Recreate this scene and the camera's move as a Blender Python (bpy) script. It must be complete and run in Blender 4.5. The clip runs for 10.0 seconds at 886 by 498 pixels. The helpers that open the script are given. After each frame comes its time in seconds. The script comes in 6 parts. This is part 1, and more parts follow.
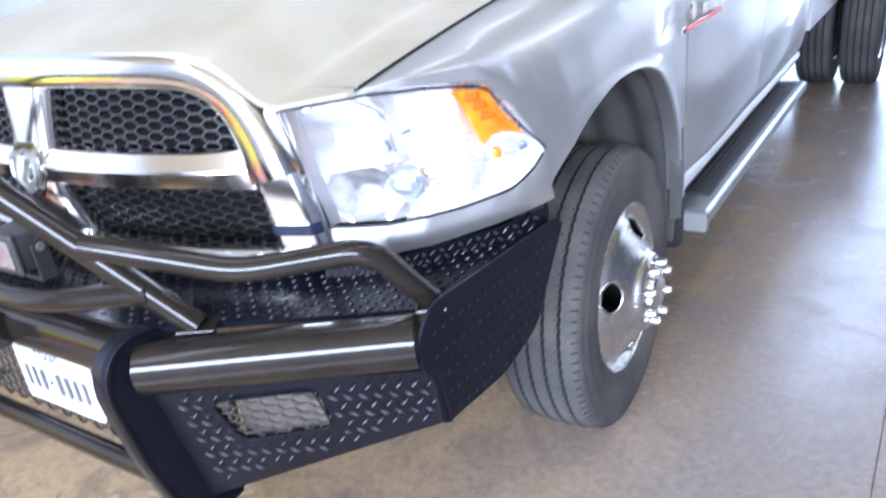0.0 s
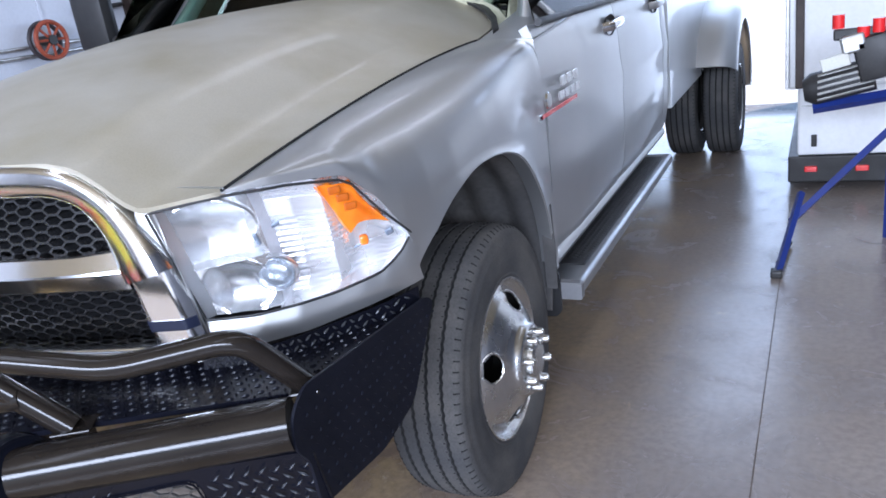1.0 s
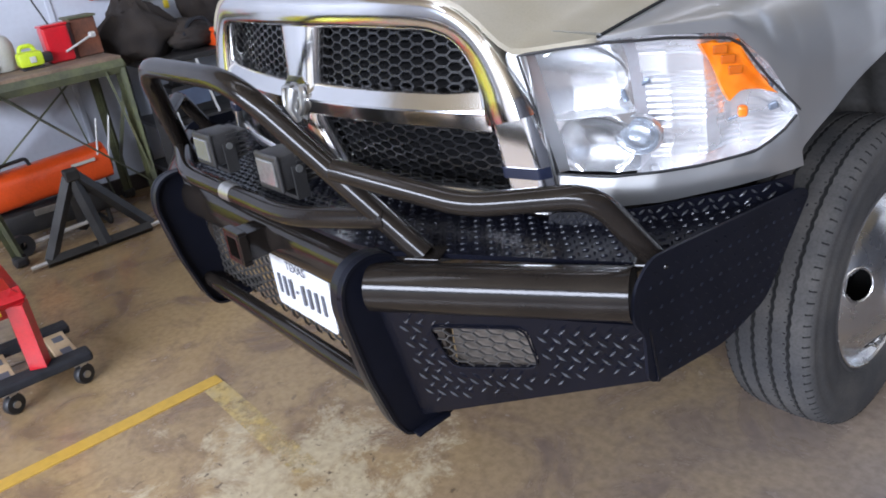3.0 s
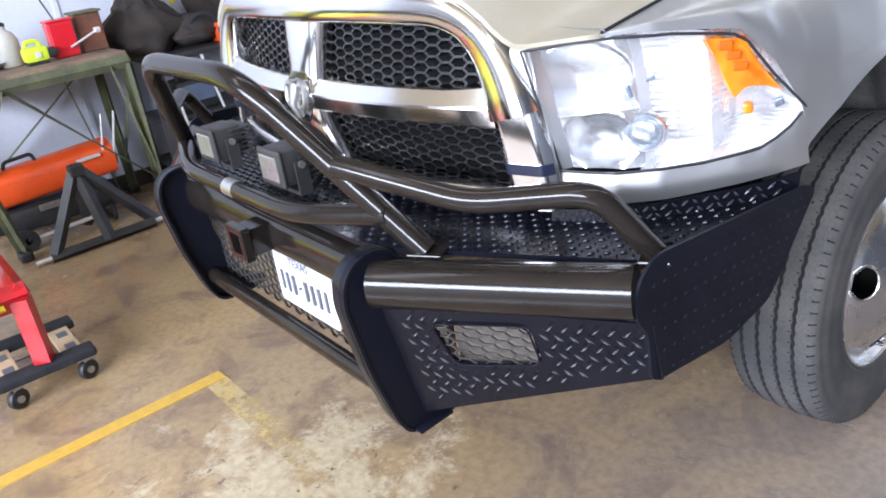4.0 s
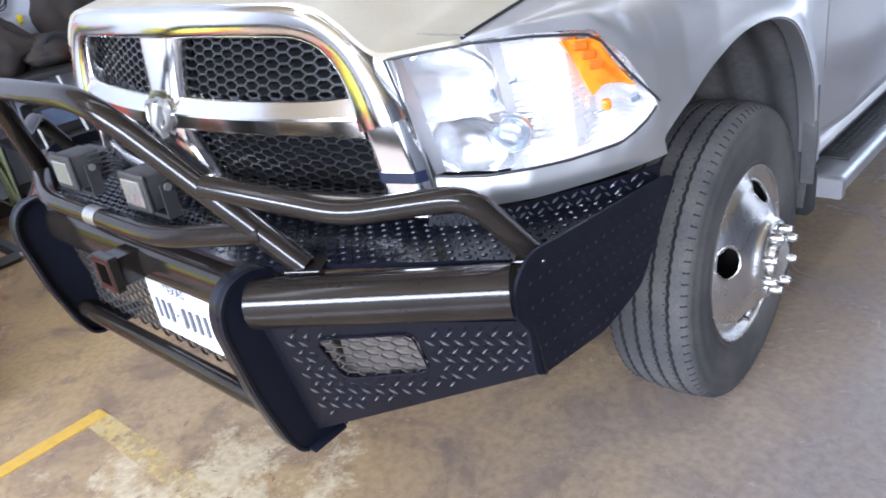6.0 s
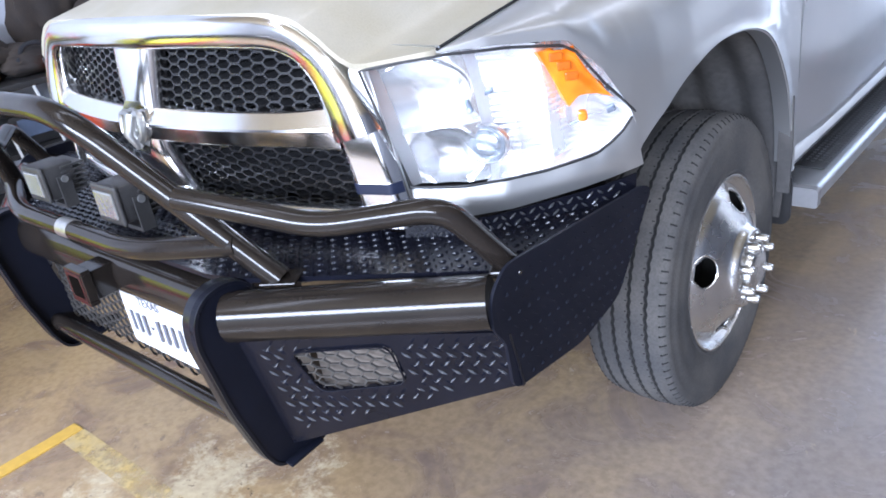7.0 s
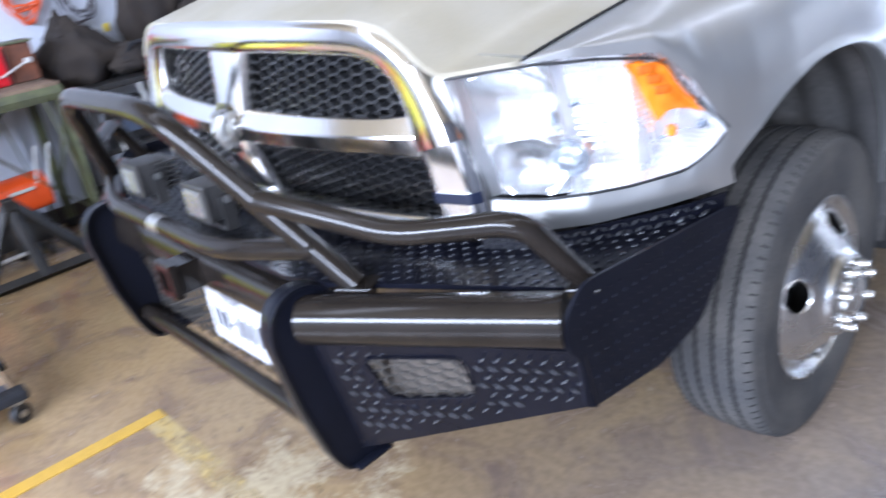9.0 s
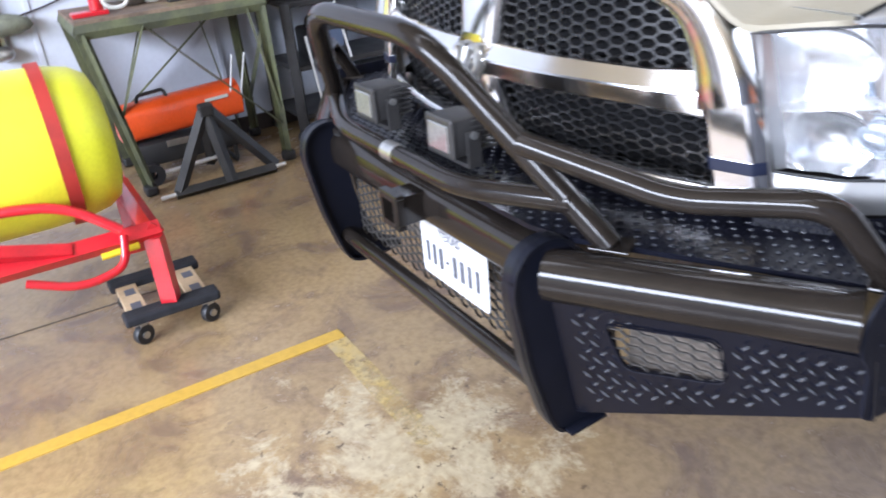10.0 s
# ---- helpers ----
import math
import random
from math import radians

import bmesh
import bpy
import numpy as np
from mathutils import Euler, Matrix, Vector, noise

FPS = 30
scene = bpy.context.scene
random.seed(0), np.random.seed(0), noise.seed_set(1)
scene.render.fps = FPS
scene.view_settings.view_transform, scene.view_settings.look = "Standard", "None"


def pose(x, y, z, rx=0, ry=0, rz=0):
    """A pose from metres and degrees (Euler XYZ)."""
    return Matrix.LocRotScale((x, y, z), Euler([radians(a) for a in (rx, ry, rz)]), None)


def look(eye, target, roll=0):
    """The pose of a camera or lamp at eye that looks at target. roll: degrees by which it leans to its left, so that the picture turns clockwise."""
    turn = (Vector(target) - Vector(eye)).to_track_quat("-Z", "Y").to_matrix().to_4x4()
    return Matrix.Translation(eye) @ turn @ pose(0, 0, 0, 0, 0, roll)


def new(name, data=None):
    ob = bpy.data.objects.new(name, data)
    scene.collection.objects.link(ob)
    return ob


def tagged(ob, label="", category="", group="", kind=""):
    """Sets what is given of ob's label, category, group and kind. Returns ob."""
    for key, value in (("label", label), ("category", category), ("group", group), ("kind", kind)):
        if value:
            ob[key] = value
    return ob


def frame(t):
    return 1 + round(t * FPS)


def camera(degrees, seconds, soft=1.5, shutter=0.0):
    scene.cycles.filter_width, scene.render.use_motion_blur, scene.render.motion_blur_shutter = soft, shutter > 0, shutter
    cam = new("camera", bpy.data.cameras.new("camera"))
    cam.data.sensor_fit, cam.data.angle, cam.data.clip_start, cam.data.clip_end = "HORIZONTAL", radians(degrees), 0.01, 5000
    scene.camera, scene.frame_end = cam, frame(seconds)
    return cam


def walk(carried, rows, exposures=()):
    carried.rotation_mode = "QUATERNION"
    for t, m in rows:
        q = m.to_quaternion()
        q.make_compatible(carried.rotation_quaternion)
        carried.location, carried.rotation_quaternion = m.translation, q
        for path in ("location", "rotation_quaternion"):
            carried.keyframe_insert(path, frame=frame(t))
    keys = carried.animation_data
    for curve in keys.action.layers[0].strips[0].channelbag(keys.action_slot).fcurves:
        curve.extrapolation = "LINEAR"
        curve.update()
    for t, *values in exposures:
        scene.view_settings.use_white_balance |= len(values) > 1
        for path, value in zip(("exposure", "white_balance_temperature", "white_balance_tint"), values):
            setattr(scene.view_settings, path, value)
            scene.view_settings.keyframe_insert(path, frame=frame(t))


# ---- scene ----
cam = camera(59.8, 10.0, 1.7, 0.5)
PATH = [
    (0, (1.618, -1.821, 1.414), (0.567, -0.321, 0.612), -7.1),
    (0.5, (1.695, -1.85, 1.437), (0.698, -0.241, 0.79), -8.2),
    (1, (1.748, -1.852, 1.441), (0.868, -0.173, 0.805), -8.2),
    (1.5, (1.729, -1.841, 1.424), (0.648, -0.302, 0.745), -10.2),
    (2, (1.688, -1.831, 1.411), (0.431, -0.456, 0.683), -8.5),
    (2.5, (1.665, -1.83, 1.403), (0.29, -0.596, 0.638), -8.7),
    (2.7, (1.65, -1.843, 1.389), (0.193, -0.721, 0.602), -8.3),
    (3.8, (1.646, -1.832, 1.386), (0.163, -0.774, 0.562), -8.3),
    (4, (1.646, -1.833, 1.385), (0.166, -0.764, 0.568), -8.3),
    (4.5, (1.65, -1.832, 1.384), (0.21, -0.714, 0.561), -8.0),
    (5, (1.652, -1.827, 1.383), (0.256, -0.661, 0.552), -8.5),
    (5.5, (1.651, -1.823, 1.387), (0.274, -0.627, 0.566), -8.7),
    (5.7, (1.654, -1.817, 1.384), (0.329, -0.575, 0.548), -9.2),
    (7, (1.662, -1.795, 1.382), (0.397, -0.484, 0.558), -8.8),
    (7.5, (1.664, -1.792, 1.381), (0.403, -0.471, 0.565), -8.7),
    (8, (1.668, -1.787, 1.387), (0.426, -0.428, 0.604), -8.6),
    (8.5, (1.674, -1.782, 1.389), (0.439, -0.407, 0.625), -8.8),
    (9, (1.656, -1.77, 1.39), (0.236, -0.604, 0.6), -8.9),
    (9.5, (1.605, -1.78, 1.391), (0.024, -0.908, 0.531), -10.9),
    (10, (1.45, -1.897, 1.398), (-0.123, -1.038, 0.512), -5.5),
]
LIGHT = [  # seconds, stops, white balance
    (0.0, 1.15, 5550, 17), (0.5, 0.69, 5600, 17), (1.0, 0.30, 5600, 17), (1.5, 0.05, 5800, 17), (2.0, -0.03, 6000, 17), (2.5, -0.07, 6200, 17), (3.0, 0.21, 5950, 17), (3.8, 0.81, 5950, 17), (5.5, 0.91, 5820, 17), (7.0, 0.93, 5600, 17), (8.5, 0.95, 5520, 17), (9.0, 0.87, 5550, 17), (9.5, 0.80, 5800, 17), (10.0, 0.78, 5900, 17)]
walk(cam, [(t, look(eye, target, roll)) for t, eye, target, roll in PATH], LIGHT)

# ---- light ----
world = bpy.data.worlds.new("sky")
scene.world = world
world.use_nodes = True
wn = world.node_tree
sky = wn.nodes.new("ShaderNodeTexSky")
sky.sky_type = "NISHITA"
sky.sun_disc = False
sky.sun_elevation, sky.sun_rotation = radians(52), radians(200)
wn.links.new(sky.outputs[0], wn.nodes["Background"].inputs[0])
wn.nodes["Background"].inputs[1].default_value = 0.15

sun = new("sun", bpy.data.lights.new("sun", "SUN"))
sun.data.energy, sun.data.angle, sun.data.color = 5.0, radians(0.5), (1.0, 0.95, 0.88)
sun.matrix_world = look((6, 14, 18), (0, 8, 0))


def door_light(name, eye, target, w, h, watts, colour):
    ob = new(name, bpy.data.lights.new(name, "AREA"))
    ob.data.shape, ob.data.size, ob.data.size_y, ob.data.energy, ob.data.color = "RECTANGLE", w, h, watts, colour
    ob.matrix_world = look(eye, target)
    return ob


# daylight in the two big door openings
door_light("front_daylight", (2.8, -6.9, 2.95), (2.8, 0, 2.0), 8.0, 1.4, 960, (0.88, 0.94, 1.0))
door_light("rear_daylight", (1.3, 5.66, 1.9), (1.3, 0, 1.9), 5.2, 3.7, 165, (0.74, 0.86, 1.0))
# fluorescent strips added under the unseen ceiling for thin overhead highlights
STRIPS = [(x, y) for x in (-0.6, 2.4) for y in (-3.6, -0.4, 2.8)]
for x, y in STRIPS:
    door_light("strip_light", (x, y, 4.33), (x, y + 0.001, 0), 0.30, 2.4, 8 if x < 0 else 9, (0.97, 0.98, 1.0))

# ---- materials ----
def mat(name, colour, rough=0.5, metal=0.0, vary=0.15, scale=6.0, fine=60.0, bump=0.0, coat=0.0, second=None, rough_vary=0.1, spec=0.5):
    """Principled surface with two scales of colour variation, uneven gloss and fine relief."""
    m = bpy.data.materials.new(name)
    m.use_nodes = True
    n, l = m.node_tree.nodes, m.node_tree.links
    b = n["Principled BSDF"]
    b.inputs["Roughness"].default_value, b.inputs["Metallic"].default_value = rough, metal
    b.inputs["Coat Weight"].default_value, b.inputs["Coat Roughness"].default_value = coat, 0.05
    b.inputs["Specular IOR Level"].default_value = spec
    tc = n.new("ShaderNodeTexCoord")
    big, small = n.new("ShaderNodeTexNoise"), n.new("ShaderNodeTexNoise")
    for t, sc, det in ((big, scale, 4), (small, fine, 3)):
        t.inputs["Scale"].default_value, t.inputs["Detail"].default_value = sc, det
        l.new(tc.outputs["Object"], t.inputs["Vector"])
    c1 = Vector(colour)
    c2 = Vector(second) if second else c1 * (1 - vary)
    mix = n.new("ShaderNodeMix")
    mix.data_type = "RGBA"
    mix.inputs["A"].default_value, mix.inputs["B"].default_value = (*c1, 1), (*c2, 1)
    ramp = n.new("ShaderNodeMapRange")
    ramp.inputs["From Min"].default_value, ramp.inputs["From Max"].default_value = 0.38, 0.64
    l.new(big.outputs["Fac"], ramp.inputs["Value"])
    l.new(ramp.outputs[0], mix.inputs["Factor"])
    grain = n.new("ShaderNodeMix")
    grain.data_type, grain.blend_type = "RGBA", "MULTIPLY"
    grain.inputs["Factor"].default_value = min(1.0, vary * 1.5)
    l.new(mix.outputs["Result"], grain.inputs["A"])
    g = n.new("ShaderNodeMapRange")
    g.inputs["From Min"].default_value, g.inputs["From Max"].default_value = 0.3, 0.6
    g.inputs["To Min"].default_value = 0.6
    l.new(small.outputs["Fac"], g.inputs["Value"])
    l.new(g.outputs[0], grain.inputs["B"])
    l.new(grain.outputs["Result"], b.inputs["Base Color"])
    rr = n.new("ShaderNodeMapRange")
    rr.inputs["To Min"].default_value, rr.inputs["To Max"].default_value = max(0.02, rough - rough_vary), min(1, rough + rough_vary)
    l.new(big.outputs["Fac"], rr.inputs["Value"])
    l.new(rr.outputs[0], b.inputs["Roughness"])
    if bump:
        bp = n.new("ShaderNodeBump")
        bp.inputs["Strength"].default_value, bp.inputs["Distance"].default_value = bump, 0.004
        l.new(small.outputs["Fac"], bp.inputs["Height"])
        l.new(bp.outputs[0], b.inputs["Normal"])
    return m


def glass(name, colour=(1, 1, 1), rough=0.02):
    m = bpy.data.materials.new(name)
    m.use_nodes = True
    n, l = m.node_tree.nodes, m.node_tree.links
    n.remove(n["Principled BSDF"])
    tr, gl, mx, fr = n.new("ShaderNodeBsdfTransparent"), n.new("ShaderNodeBsdfGlossy"), n.new("ShaderNodeMixShader"), n.new("ShaderNodeFresnel")
    tr.inputs[0].default_value = (*colour, 1)
    gl.inputs["Roughness"].default_value = rough
    fr.inputs[0].default_value = 1.5
    l.new(fr.outputs[0], mx.inputs[0])
    l.new(tr.outputs[0], mx.inputs[1])
    l.new(gl.outputs[0], mx.inputs[2])
    l.new(mx.outputs[0], n["Material Output"].inputs[0])
    return m


PAINT = mat("silver_paint", (0.50, 0.505, 0.505), 0.40, 0.85, 0.05, 2.5, 900, 0.0, coat=0.3, rough_vary=0.06)
DUSTY = mat("dusty_silver_paint", (0.51, 0.48, 0.40), 0.48, 0.55, 0.12, 3.0, 300, 0.0, coat=0.12, second=(0.42, 0.38, 0.28), rough_vary=0.08)
CHROME = mat("chrome", (0.87, 0.865, 0.86), 0.15, 1.0, 0.06, 9, 120, 0.0, rough_vary=0.05)
WHEELCHROME = mat("polished_wheel_steel", (0.66, 0.66, 0.65), 0.26, 1.0, 0.12, 14, 160, 0.02, rough_vary=0.08)
BLACKTUBE = mat("black_powder_coat", (0.016, 0.013, 0.011), 0.13, 0.0, 0.25, 12, 260, 0.03, coat=0.06, rough_vary=0.06, spec=0.27)
GUARD = mat("black_guard_steel", (0.006, 0.007, 0.013), 0.5, 0.0, 0.2, 10, 300, 0.05, rough_vary=0.1, spec=0.16)
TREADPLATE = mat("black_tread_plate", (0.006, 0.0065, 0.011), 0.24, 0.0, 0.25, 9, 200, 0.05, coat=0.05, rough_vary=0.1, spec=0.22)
# pale colour carries the glints on the black plate's lugs
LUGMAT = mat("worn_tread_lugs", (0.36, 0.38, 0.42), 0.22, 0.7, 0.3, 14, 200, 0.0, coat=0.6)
BLACKPLASTIC = mat("black_plastic", (0.02, 0.02, 0.021), 0.5, 0.0, 0.2, 20, 300, 0.03)
GRILLEBLACK = mat("grille_black", (0.018, 0.018, 0.019), 0.28, 0.0, 0.2, 20, 200, 0.0)
DARK = mat("dark_underbody", (0.016, 0.015, 0.014), 0.8, 0.0, 0.4, 6, 60, 0.1)
LINER = mat("wheel_liner", (0.055, 0.053, 0.052), 0.75, 0.0, 0.4, 5, 60, 0.2, second=(0.09, 0.085, 0.08))
# dimmer lug colour: weaker glints along the strip
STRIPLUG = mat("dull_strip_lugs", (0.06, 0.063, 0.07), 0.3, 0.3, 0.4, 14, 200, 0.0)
RUBBER = mat("tyre_rubber", (0.060, 0.060, 0.062), 0.8, 0.0, 0.35, 6, 160, 0.15, second=(0.105, 0.100, 0.094), spec=0.25)
# darker than the rubber: shade of grooves, notches and panel gaps as colour
GROOVE = mat("tyre_groove", (0.025, 0.025, 0.025), 0.9, 0.0, 0.2, 20, 200, 0.0, spec=0.1)
MIRRORBOWL = mat("lamp_reflector", (0.93, 0.94, 0.96), 0.27, 0.78, 0.03, 10, 60, 0.0, rough_vary=0.06)
FLUTE = mat("lamp_smooth_bowl", (0.82, 0.83, 0.84), 0.24, 0.95, 0.03, 10, 60, 0.0)
AMBER = mat("amber_plastic", (0.95, 0.27, 0.01), 0.22, 0.0, 0.12, 30, 120, 0.0, coat=0.8, second=(0.80, 0.17, 0.0))
AMBERDARK = mat("amber_inner", (0.45, 0.10, 0.0), 0.3, 0.0, 0.1, 30, 120)
SATIN = mat("satin_grey_plastic", (0.62, 0.64, 0.68), 0.5, 0.0, 0.1, 20, 100)
BACKING = mat("dull_brown_backing", (0.14, 0.118, 0.098), 0.85, 0, 0.3)
PROJECTOR = mat("projector_glass", (0.52, 0.57, 0.64), 0.20, 0.75, 0.3, 30, 120, coat=0.8)
LENS = glass("clear_lens")
TINT = glass("tinted_window", (0.12, 0.14, 0.13))
SCREEN = glass("windscreen_glass", (0.55, 0.72, 0.66))
PLATEWHITE = mat("plate_white", (0.68, 0.69, 0.71), 0.35, 0.0, 0.06, 20, 100)
PLATEBLACK = mat("plate_black", (0.11, 0.115, 0.14), 0.5, 0.0, 0.1)
MESHSTEEL = mat("expanded_mesh", (0.09, 0.085, 0.08), 0.4, 0.3, 0.3, 20, 100)
LAMPLENS = mat("led_lens", (0.19, 0.19, 0.18), 0.12, 0.2, 0.2, 60, 200, coat=0.8)
BADGECHROME = mat("badge_chrome", (0.8, 0.8, 0.8), 0.15, 1.0, 0.05)
RED = mat("red_paint", (0.62, 0.012, 0.022), 0.32, 0.0, 0.18, 8, 90, 0.03, coat=0.4, second=(0.5, 0.012, 0.02))
REDSTRAP = mat("red_strap", (0.42, 0.03, 0.02), 0.6, 0.0, 0.2, 12, 200, 0.1)
YELLOWTANK = mat("yellow_poly", (0.84, 0.86, 0.04), 0.38, 0.0, 0.12, 4, 80, 0.02, second=(0.78, 0.78, 0.03))
YELLOWLINE = mat("yellow_floor_paint", (0.58, 0.36, 0.05), 0.5, 0.0, 0.2, 7, 45, 0.03, second=(0.56, 0.35, 0.06))
GREENSTEEL = mat("green_bench_paint", (0.115, 0.125, 0.062), 0.55, 0.1, 0.35, 10, 70, 0.1, second=(0.075, 0.08, 0.05))
BENCHTOP = mat("rusty_bench_top", (0.22, 0.15, 0.10), 0.75, 0.0, 0.4, 7, 60, 0.2, second=(0.12, 0.085, 0.06))
RUST = mat("rusty_steel", (0.20, 0.07, 0.035), 0.8, 0.1, 0.4, 9, 80, 0.2, second=(0.10, 0.045, 0.03))
ORANGE = mat("heater_orange", (0.80, 0.09, 0.012), 0.38, 0.0, 0.15, 7, 90, 0.0, coat=0.3)
BLACKSTEEL = mat("black_steel", (0.035, 0.034, 0.034), 0.5, 0.2, 0.3, 9, 100, 0.05)
WHITESTEEL = mat("zinc_rod", (0.75, 0.75, 0.74), 0.35, 0.5, 0.15, 20, 100)
CLOTH = mat("dark_cloth", (0.020, 0.015, 0.013), 0.9, 0.0, 0.4, 8, 160, 0.4, second=(0.034, 0.025, 0.019))
LIME = mat("lime_plastic", (0.62, 0.78, 0.03), 0.42, 0.0, 0.15, 20, 100)
WHITEPLASTIC = mat("white_plastic", (0.56, 0.56, 0.52), 0.45, 0.0, 0.15, 10, 100, second=(0.55, 0.54, 0.48))
WOOD = mat("bare_pine", (0.62, 0.47, 0.29), 0.65, 0.0, 0.2, 5, 60, 0.1, second=(0.50, 0.36, 0.21))
CARPET = mat("black_carpet", (0.018, 0.019, 0.024), 0.95, 0.0, 0.4, 20, 300, 0.5)
CASTER = mat("caster_rubber", (0.02, 0.02, 0.022), 0.5, 0.0, 0.2)
ZINC = mat("zinc_plate", (0.55, 0.55, 0.54), 0.35, 0.9, 0.2, 20, 90)
WALLMAT = mat("white_wall_panel", (0.58, 0.61, 0.68), 0.55, 0.0, 0.08, 1.5, 40, 0.03, second=(0.50, 0.53, 0.60))
CEILMAT = mat("tan_ceiling", (0.34, 0.28, 0.18), 0.8, 0.0, 0.15, 2, 30, 0.05, second=(0.27, 0.22, 0.145))
EASTMAT = mat("dull_steel_wall", (0.12, 0.125, 0.145), 0.6, 0.0, 0.2, 2, 30, 0.05, second=(0.085, 0.09, 0.11))
JOINT = mat("joint_dirt", (0.10, 0.075, 0.055), 0.9, 0.0, 0.3)
STEELPOST = mat("dark_brown_steel", (0.06, 0.045, 0.04), 0.6, 0.2, 0.3, 5, 50, 0.05)
TRAILERWHITE = mat("trailer_white", (0.78, 0.79, 0.80), 0.3, 0.0, 0.08, 2, 40, 0.0, coat=0.3)
BLUE = mat("blue_paint", (0.014, 0.03, 0.17), 0.38, 0.0, 0.15, 10, 80, 0.0, coat=0.3)
CORD = mat("orange_cord", (0.70, 0.10, 0.02), 0.5, 0.0, 0.2)
CORDRED = mat("rust_red_cord", (0.36, 0.07, 0.03), 0.55, 0.0, 0.3)
CORDDARK = mat("dark_cord", (0.05, 0.04, 0.045), 0.5, 0.0, 0.3)
YELLOWPLUG = mat("yellow_plug", (0.8, 0.62, 0.02), 0.45, 0.0, 0.1)
REDLAMP = mat("red_marker", (0.7, 0.02, 0.02), 0.25, 0.0, 0.1, coat=0.6)
INTERIOR = mat("cab_interior", (0.40, 0.39, 0.27), 0.8, 0.0, 0.3)
ASPHALT = mat("yard_concrete", (0.64, 0.63, 0.60), 0.85, 0.0, 0.2, 1, 20, 0.1)


def concrete():
    m = bpy.data.materials.new("sealed_concrete")
    m.use_nodes = True
    n, l = m.node_tree.nodes, m.node_tree.links
    b = n["Principled BSDF"]
    tc = n.new("ShaderNodeTexCoord")

    def noise_tex(sc, det, dist=0.0, rough=0.55):
        t = n.new("ShaderNodeTexNoise")
        t.inputs["Scale"].default_value, t.inputs["Detail"].default_value, t.inputs["Distortion"].default_value = sc, det, dist
        t.inputs["Roughness"].default_value = rough
        l.new(tc.outputs["Object"], t.inputs["Vector"])
        return t

    def rng(src, a, c, d=0.0, e=1.0):
        r = n.new("ShaderNodeMapRange")
        r.inputs["From Min"].default_value, r.inputs["From Max"].default_value = a, c
        r.inputs["To Min"].default_value, r.inputs["To Max"].default_value = d, e
        l.new(src, r.inputs["Value"])
        return r.outputs[0]

    def mixc(fac, a, c, mode="MIX"):
        x = n.new("ShaderNodeMix")
        x.data_type, x.blend_type = "RGBA", mode
        for key, v in (("Factor", fac), ("A", a), ("B", c)):
            if isinstance(v, (tuple, float)):
                x.inputs[key].default_value = v if isinstance(v, float) else (*v, 1)
            else:
                l.new(v, x.inputs[key])
        return x.outputs["Result"]

    cloud, blot, speck, pale = noise_tex(1.1, 5, 0.6), noise_tex(3.6, 6, 0.8, 0.65), noise_tex(38, 4), noise_tex(5.2, 9, 0.3, 0.75)
    col = mixc(rng(cloud.outputs["Fac"], 0.36, 0.66), (0.40, 0.285, 0.145), (0.29, 0.20, 0.110))
    col = mixc(rng(blot.outputs["Fac"], 0.46, 0.66, 0, 0.8), col, (0.17, 0.113, 0.085))
    grey = n.new("ShaderNodeSeparateXYZ")
    l.new(tc.outputs["Object"], grey.inputs[0])
    # greyer floor beside the truck: sky sheen from the rear door, as colour
    sky_sheen = n.new("ShaderNodeMath")
    sky_sheen.operation = "MULTIPLY_ADD"
    sky_sheen.inputs[1].default_value = 0.9
    l.new(cloud.outputs["Fac"], sky_sheen.inputs[0])
    l.new(grey.outputs["X"], sky_sheen.inputs[2])
    col = mixc(rng(sky_sheen.outputs[0], 0.65, 1.75, 0, 0.85), col, (0.222, 0.202, 0.196))
    # worn patch with pale cement showing, in front of the bumper
    sep = n.new("ShaderNodeSeparateXYZ")
    l.new(tc.outputs["Object"], sep.inputs[0])
    dist = n.new("ShaderNodeVectorMath")
    dist.operation = "DISTANCE"
    dist.inputs[1].default_value = (0.02, -1.28, 0)
    l.new(tc.outputs["Object"], dist.inputs[0])
    near = rng(dist.outputs["Value"], 0.15, 0.72, 0.20, -0.03)
    add = n.new("ShaderNodeMath")
    add.operation = "ADD"
    l.new(near, add.inputs[0])
    l.new(pale.outputs["Fac"], add.inputs[1])
    col = mixc(rng(add.outputs[0], 0.60, 0.70, 0, 0.8), col, (0.55, 0.465, 0.31))
    # small dark scabs where the coating has lifted
    scab = noise_tex(17, 7, 0.4, 0.7)
    both = n.new("ShaderNodeMath")
    both.operation = "MULTIPLY"
    l.new(rng(dist.outputs["Value"], 0.25, 0.80, 1.0, 0.0), both.inputs[0])
    l.new(rng(scab.outputs["Fac"], 0.60, 0.65), both.inputs[1])
    col = mixc(both.outputs[0], col, (0.13, 0.095, 0.065))
    col = mixc(0.5, col, mixc(rng(speck.outputs["Fac"], 0.35, 0.62), (0.62, 0.60, 0.58), (1.0, 1.0, 1.0)), "MULTIPLY")
    l.new(col, b.inputs["Base Color"])
    l.new(rng(blot.outputs["Fac"], 0.3, 0.7, 0.12, 0.34), b.inputs["Roughness"])
    bp = n.new("ShaderNodeBump")
    bp.inputs["Strength"].default_value, bp.inputs["Distance"].default_value = 0.35, 0.004
    l.new(pale.outputs["Fac"], bp.inputs["Height"])
    l.new(bp.outputs[0], b.inputs["Normal"])
    return m


CONCRETE = concrete()


